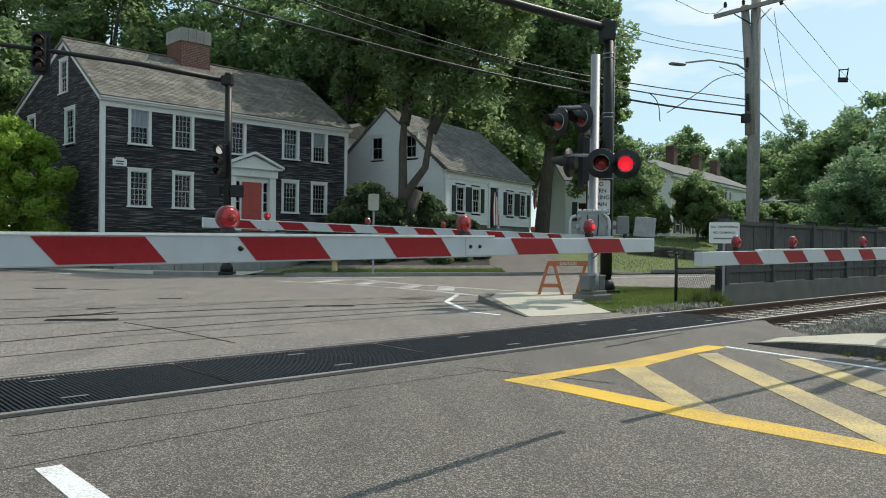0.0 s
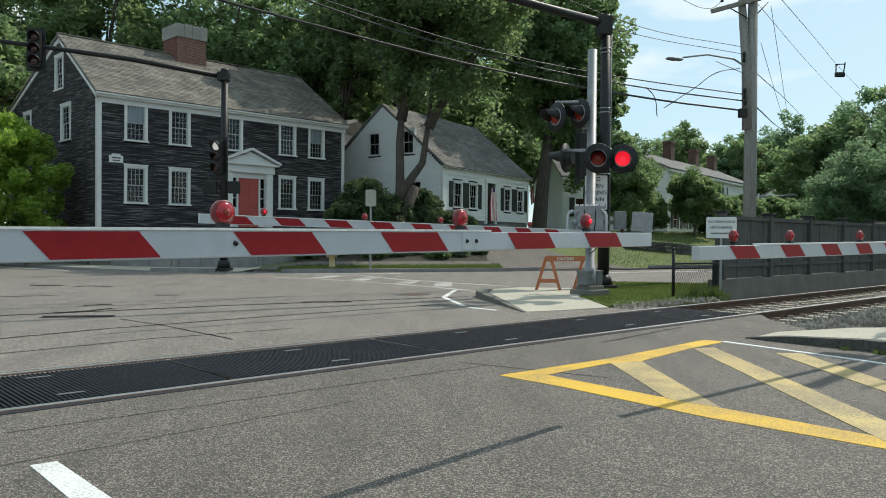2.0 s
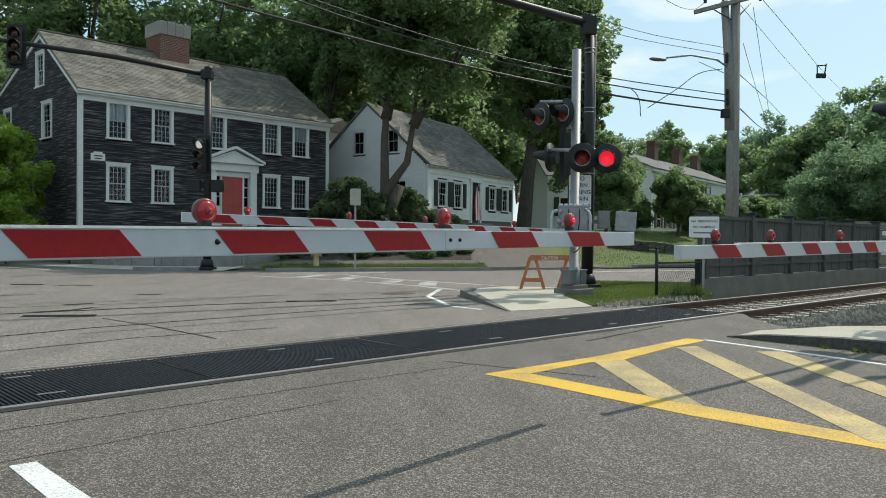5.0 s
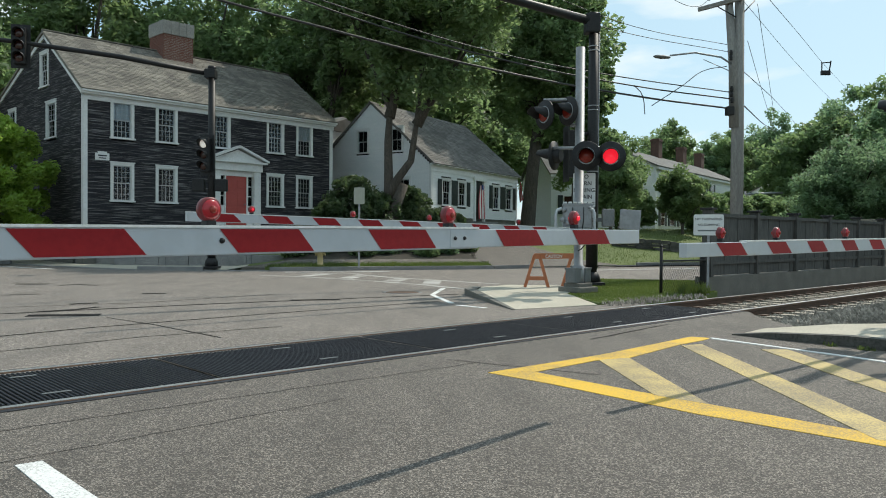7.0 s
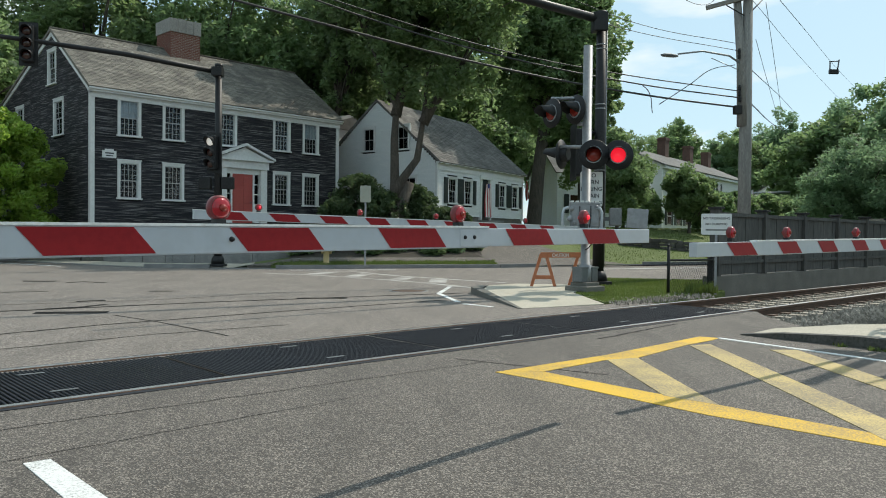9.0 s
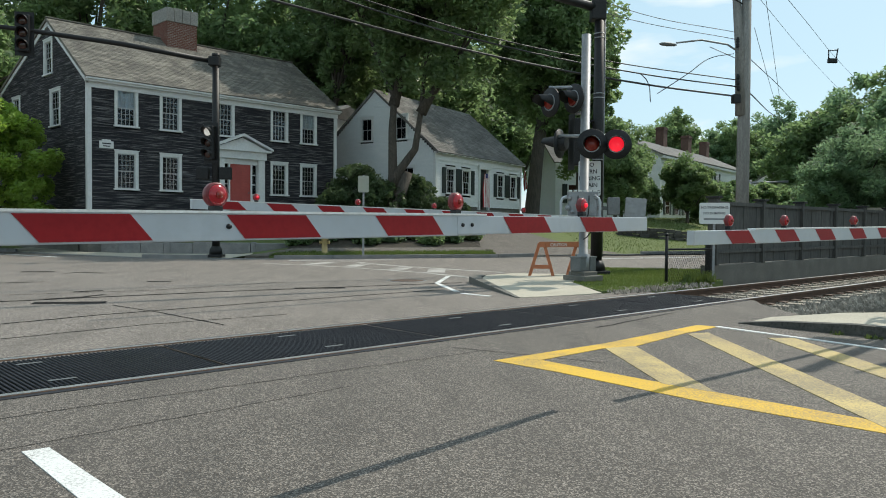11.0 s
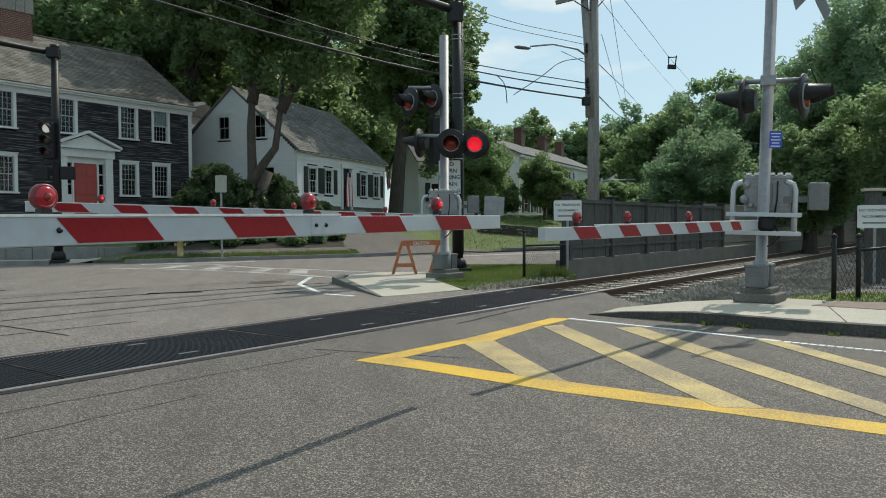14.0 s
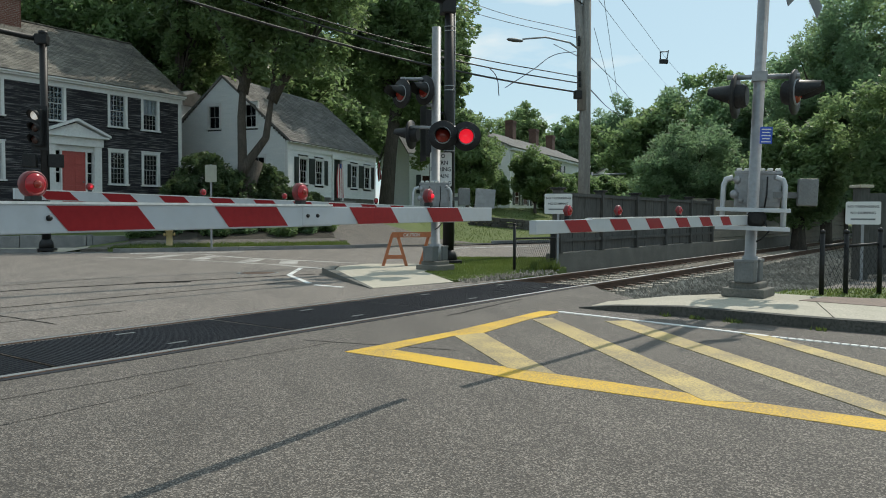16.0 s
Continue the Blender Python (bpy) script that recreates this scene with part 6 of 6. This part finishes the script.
yp = thing("yellow_post", pose(33.5, 70.0, 0.0), "slanted yellow marker post beyond the fence", "post")
part("post", Geo().tube([(0, 0, 0), (-0.3, 0, 6.0)], 0.16, 8), surface("yellow_post_paint", (0.5, 0.3, 0.03), (0.56, 0.34, 0.04), 3.0, rough=0.5), yp)
gp = thing("pipe_gantry", at(27.0, 62.0, 0.0), "pale steel arm on a post beyond the fence", "gantry")
part("post", Geo().tube([(-1.6, -0.6, 0), (-1.6, -0.6, 5.0)], 0.1, 8), GALV, gp)
part("beam", Geo().tube([(-1.6, -0.6, 4.75), (1.9, 0.4, 4.95)], 0.1, 8), GALV, gp)
for x, y, h in ((35.5, 72, 5.4), (39, 70, 7.4)):
    fp = thing("distant_pole", at(x, y, 0), "thin grey pole among the distant trees", "pole", "distant poles")
    part("shaft", Geo().tube([(0, 0, 0), (0, 0, h)], [0.14, 0.1], 8), WOOD_POLE, fp)

# ---- planting ----
tree("maple_tree", -2.0, 35.2, 1.0, 16.2, 5.6, 5.5, 4.4, 0.35, LEAF_MAPLE, "large maple with a forked dark trunk before the white cape", 11, 46000, 0.13, 0.16, 130, (1.5, 0.3), limbs=(
    [(0, 0, 0.3), (0.14, 0, 2.4), (0.1, 0, 4.5), (0.17, 0.1, 6.0), (-0.45, 0.2, 7.5), (-1.2, 0.4, 9.2), (-2.0, 0.5, 11.0)],
    [(0.1, 0, 1.8), (0.35, -0.1, 2.5), (1.15, -0.2, 3.6), (1.4, -0.3, 5.3), (1.6, -0.3, 7.4), (2.3, 0, 10.5)],
    [(1.4, -0.3, 5.2), (1.9, -0.4, 6.1), (2.9, -0.5, 7.4), (3.6, -0.4, 9.0)],
    [(0.15, 0.1, 5.6), (0.5, 0.3, 7.2), (0.6, 0.5, 9.0), (1.0, 0.6, 11.5)]))
tree("street_tree", 6.4, 50.0, 1.6, 19.5, 5.0, 5.4, 5.0, 0.42, LEAF_LIGHT, "tall leafy tree beside the white cape", 12, 46000, 0.17, 0.35, 160, (1.3, 0))
tree("street_tree", -5.85, 39.4, 1.3, 17.5, 5.0, 2.9, 2.7, 0.13, LEAF_MAPLE, "slim tall tree between the two houses", 21, 36000, 0.14, 0.4, 110, (1.6, 1.3))
tree("street_tree", -3.6, 50.6, 1.6, 20.0, 6.0, 5.0, 4.4, 0.3, LEAF_MAPLE, "tall leafy tree behind the white cape", 17, 34000, 0.18, 0.4, 110)
tree("street_tree", 10.2, 53.5, 1.6, 17.0, 2.0, 3.4, 3.4, 0.28, LEAF_LIGHT, "leafy tree beside the far white house", 18, 44000, 0.16, 0.3, 150)
tree("young_tree", 13.0, 53.0, 1.5, 6.6, 0.4, 2.3, 2.2, 0.12, LEAF_MAPLE, "leafy tree before the end of the long house", 19, 22000, 0.11, 0.2, 80)
tree("young_tree", 10.2, 43.0, 1.4, 6.4, 0.3, 1.9, 1.8, 0.1, LEAF_LIGHT, "bushy young tree with pale green leaves", 13, 26000, 0.1, 0.15, 90)
tree("young_tree", 15.1, 45.5, 1.2, 4.3, 0.9, 1.8, 1.8, 0.1, LEAF_MAPLE, "small dark round-headed tree on the lawn", 14, 22000, 0.1, 0.2, 80)
rng = random.Random(5)
# the first tree is an added blocker for the bright sky gap behind the hedge
back = [(-25.5, 37.5, 12), (-40, 50, 17), (-33, 47, 19), (-27, 51, 20), (-22, 50, 19), (-16, 53, 21), (-10, 53, 18), (-5, 55, 19), (-1, 60, 17), (4, 64, 16), (-42, 62, 15), (-30, 66, 16), (-18, 68, 16), (-7, 72, 17), (10, 72, 16)]
for i, (x, y, h) in enumerate(back):
    tree("backyard_tree", x, y, 1.6, h, 2.5, 5.8 + rng.random(), 5.5, 0.4, (LEAF_BACK, LEAF_MAPLE, LEAF_BACK)[i % 3], "tall leafy tree behind the houses", 30 + i, 28000, 0.22, 0.3, 120, group="trees behind the houses", corners=3)
# wood along the far end of the track
for i in range(26):
    az = radians(15.0 + 30.0 * i / 25)
    d = (96 if i % 2 else 78) + rng.uniform(-5, 5)
    if az > radians(33):
        d *= 0.75
    if az < radians(27):
        d += 38
    h = (13.0 + rng.uniform(-1.5, 2.5)) * (1.35 if az < radians(27) else 1.0)
    tree("woodland_tree", d * math.sin(az), d * math.cos(az), 0.0, h, 0.6, 5.0 + rng.random() * 1.5, 5.0, 0.3, (LEAF_FAR, LEAF_LIGHT, LEAF_BACK, LEAF_FAR)[i % 4], "leafy tree in the wood beyond the track", 70 + i, 24000, 0.26, 0.3, 110, corners=3, group="wood beyond the track")
for i, (x, y, h, r) in enumerate(((27.0, 34.5, 13.0, 3.6), (30.5, 36, 16.0, 5.0), (33, 31, 14.0, 5.0), (22.8, 24.5, 7.5, 3.2), (25, 45, 7.6, 4.0), (21.0, 28.5, 5.8, 2.3))):
    tree("trackside_tree", x, y, 0.0, h, 0.5, r, r, 0.25, (LEAF_FAR, LEAF_LIGHT)[i % 2], "dense leafy tree beside the track", 110 + i, 44000, 0.115, 0.25, 130, corners=3, group="trees beside the track")


def bush(name, x, y, z, rx, ry, h, mat, label, seed, count, size, group="", category="shrub"):
    """Short stems and a close crown of small leaves down to the ground."""
    r = random.Random(seed)
    b = thing(name, at(x, y, z), label, category, group)
    g = Geo()
    cents, rads = [], []
    for i in range(190):
        th, q, zz = r.uniform(0, 2 * math.pi), r.random() ** 0.5, r.random()
        w = math.sqrt(max(0.0, 1 - abs(zz * 1.75 - 0.75) ** 2.6)) * (0.85 + 0.2 * r.random())
        cents.append((rx * q * w * math.cos(th), ry * q * w * math.sin(th), 0.1 * h + zz * h * 0.8))
        rads.append(0.1 * min(rx, h) + 0.08 * min(1.0, h / 0.5))
    for c in cents[:9]:
        g.tube([(r.uniform(-.2, .2) * rx, r.uniform(-.2, .2) * ry, -0.2), (c[0] * 0.4, c[1] * 0.4, c[2] * 0.5), c], [0.06 * min(h, 0.66), 0.045 * min(h, 0.66), 0.015 * min(h, 0.66)], 5)
    part("stems", g, BARK, b)
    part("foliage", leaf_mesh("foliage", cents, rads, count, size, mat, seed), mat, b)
    return b


bush("hedge_bush", -16.9, 29.0, 0.4, 2.85, 2.6, 5.7, LEAF_HEDGE, "large rounded green hedge bush beside the dark house", 1, 52000, 0.085, category="bush")
for i, (x, y, rr, h) in enumerate(((-3.6, 36.2, 1.3, 2.6), (-2.4, 35.0, 1.2, 2.0), (-0.9, 36.2, 1.1, 2.3), (-4.4, 35.2, 0.9, 1.5), (0.4, 36.6, 0.8, 1.2), (-5.0, 33.0, 0.7, 0.8), (-3.3, 32.0, 0.8, 0.7), (-1.0, 33.2, 0.9, 0.8), (1.3, 38.6, 0.5, 0.7))):
    bush("garden_shrub", x, y, land(x, y) - 0.05, rr, rr, h, LEAF_SHRUB, "dark leafy shrub in the garden bed", 200 + i, 9000, 0.07, "garden shrubs")
for i, (x, y) in enumerate(((17.2, 47.5), (19.5, 49.5), (21.8, 51), (12.4, 46.5), (24, 53))):
    bush("garden_shrub", x, y, land(x, y) - 0.05, 1.5, 1.4, 2.6, LEAF_BACK, "leafy shrub before the long white house", 220 + i, 9000, 0.1, "garden shrubs")


def grass_tufts(name, poly_fn, n, seed, h, label):
    """Upright blades scattered over a patch."""
    r = random.Random(seed)
    g = Geo()
    for i in range(n):
        x, y, z = poly_fn(r)
        a, b = r.uniform(0, math.pi), h * r.uniform(0.5, 1.3)
        dx, dy = math.cos(a) * 0.012, math.sin(a) * 0.012
        lx, ly = r.uniform(-.4, .4) * b, r.uniform(-.4, .4) * b
        g.add([(x - dx, y - dy, z), (x + dx, y + dy, z), (x + lx, y + ly, z + b)], [(0, 1, 2)])
    return single(name, g, BLADE, label, "grass", kind="stuff")


def in_poly(poly, p):
    c = False
    for (x0, y0), (x1, y1) in zip(poly, poly[1:] + poly[:1]):
        if (y0 > p[1]) != (y1 > p[1]) and p[0] < (x1 - x0) * (p[1] - y0) / (y1 - y0) + x0:
            c = not c
    return c


def pick(poly, z):
    xs_, ys_ = [p[0] for p in poly], [p[1] for p in poly]

    def f(r):
        while True:
            p = (r.uniform(min(xs_), max(xs_)), r.uniform(min(ys_), max(ys_)))
            if in_poly(poly, p):
                return (*p, z)
    return f


for i in range(9):
    x = -5.0 + 0.82 * i
    y = kerb_y(x) + 3.4 + 0.5 * (i % 3)
    bush("bed_plant", x, y, land(x, y), 0.55, 0.5, 0.5 + 0.12 * (i % 2), (LEAF_BACK, LEAF_FAR, LEAF_MAPLE)[i % 3], "low leafy plant in the garden bed", 240 + i, 2500, 0.05, "plants in the garden bed")
grass_tufts("island_grass", pick(grass_island, 0.04), 16000, 1, 0.04, "rough green grass blades beside the track")
grass_tufts("verge_blades", pick([(6.85, 10.0), (7.3, 9.45), (8.7, 8.6), (11.2, 6.7), (14, 8), (11.5, 11.6), (9.2, 10.45), (7.6, 10.35)], 0.085), 7000, 2, 0.04, "grass blades behind the sidewalk")
grass_tufts("far_verge_blades", lambda r: (lambda x, d: (x, kerb_y(x) + d, 0.1 + land(x, kerb_y(x) + d)))(r.uniform(-5.4, 2.3), r.uniform(0.2, 1.65)), 9000, 3, 0.1, "grass blades on the far verge")
grass_tufts("lawn_blades", lambda r: (lambda x, d: (x, kerb_y(x) + d, land(x, kerb_y(x) + d) - 0.06))(r.uniform(6.5, 22), r.uniform(0.4, 14)), 16000, 4, 0.08, "grass blades on the sloping lawn")
grass_tufts("kerb_weeds", lambda r: (lambda q, o: (4.45 + 1.25 * q + o, 8.56 - 1.58 * q + o, 0.0))(r.choice((0.05, 0.2, 0.24, 0.42, 0.46, 0.9)) + r.gauss(0, 0.02), r.uniform(-0.06, 0.02)), 130, 5, 0.045, "small green weeds growing at the kerb")
grass_tufts("fence_weeds", pick([(5.1, 15.5), (5.9, 15.9), (5.9, 16.3), (5.2, 16.0)], 0.04), 500, 6, 0.2, "taller weeds at the chain-link fence")
gr = Geo()
grng = random.Random(77)
edge = pick([(2.94, 13.65), (4.46, 15.22), (5.75, 16.28), (5.41, 14.83), (4.25, 13.83), (3.12, 12.94)], 0.0)
for i in range(420):
    x, y, z = edge(grng)
    r = grng.uniform(0.014, 0.034)
    p = [(math.cos(a) * r * grng.uniform(0.6, 1.2), math.sin(a) * r * grng.uniform(0.6, 1.2)) for a in (0.3, 1.9, 3.4, 4.9)]
    z = 0.045 + grng.uniform(-0.01, 0.005)
    gr.add([(x + a, y + b, z - 0.02) for a, b in p] + [(x + p[0][0] * 0.3, y + p[1][1] * 0.4, z + r), (x + p[2][0] * 0.4, y + p[3][1] * 0.3, z + r * 0.7)], [(0, 1, 4), (1, 2, 5, 4), (2, 3, 5), (3, 0, 4, 5)])
single("edge_gravel", gr, STONE, "loose grey gravel along the edge of the grass", "gravel", kind="stuff")
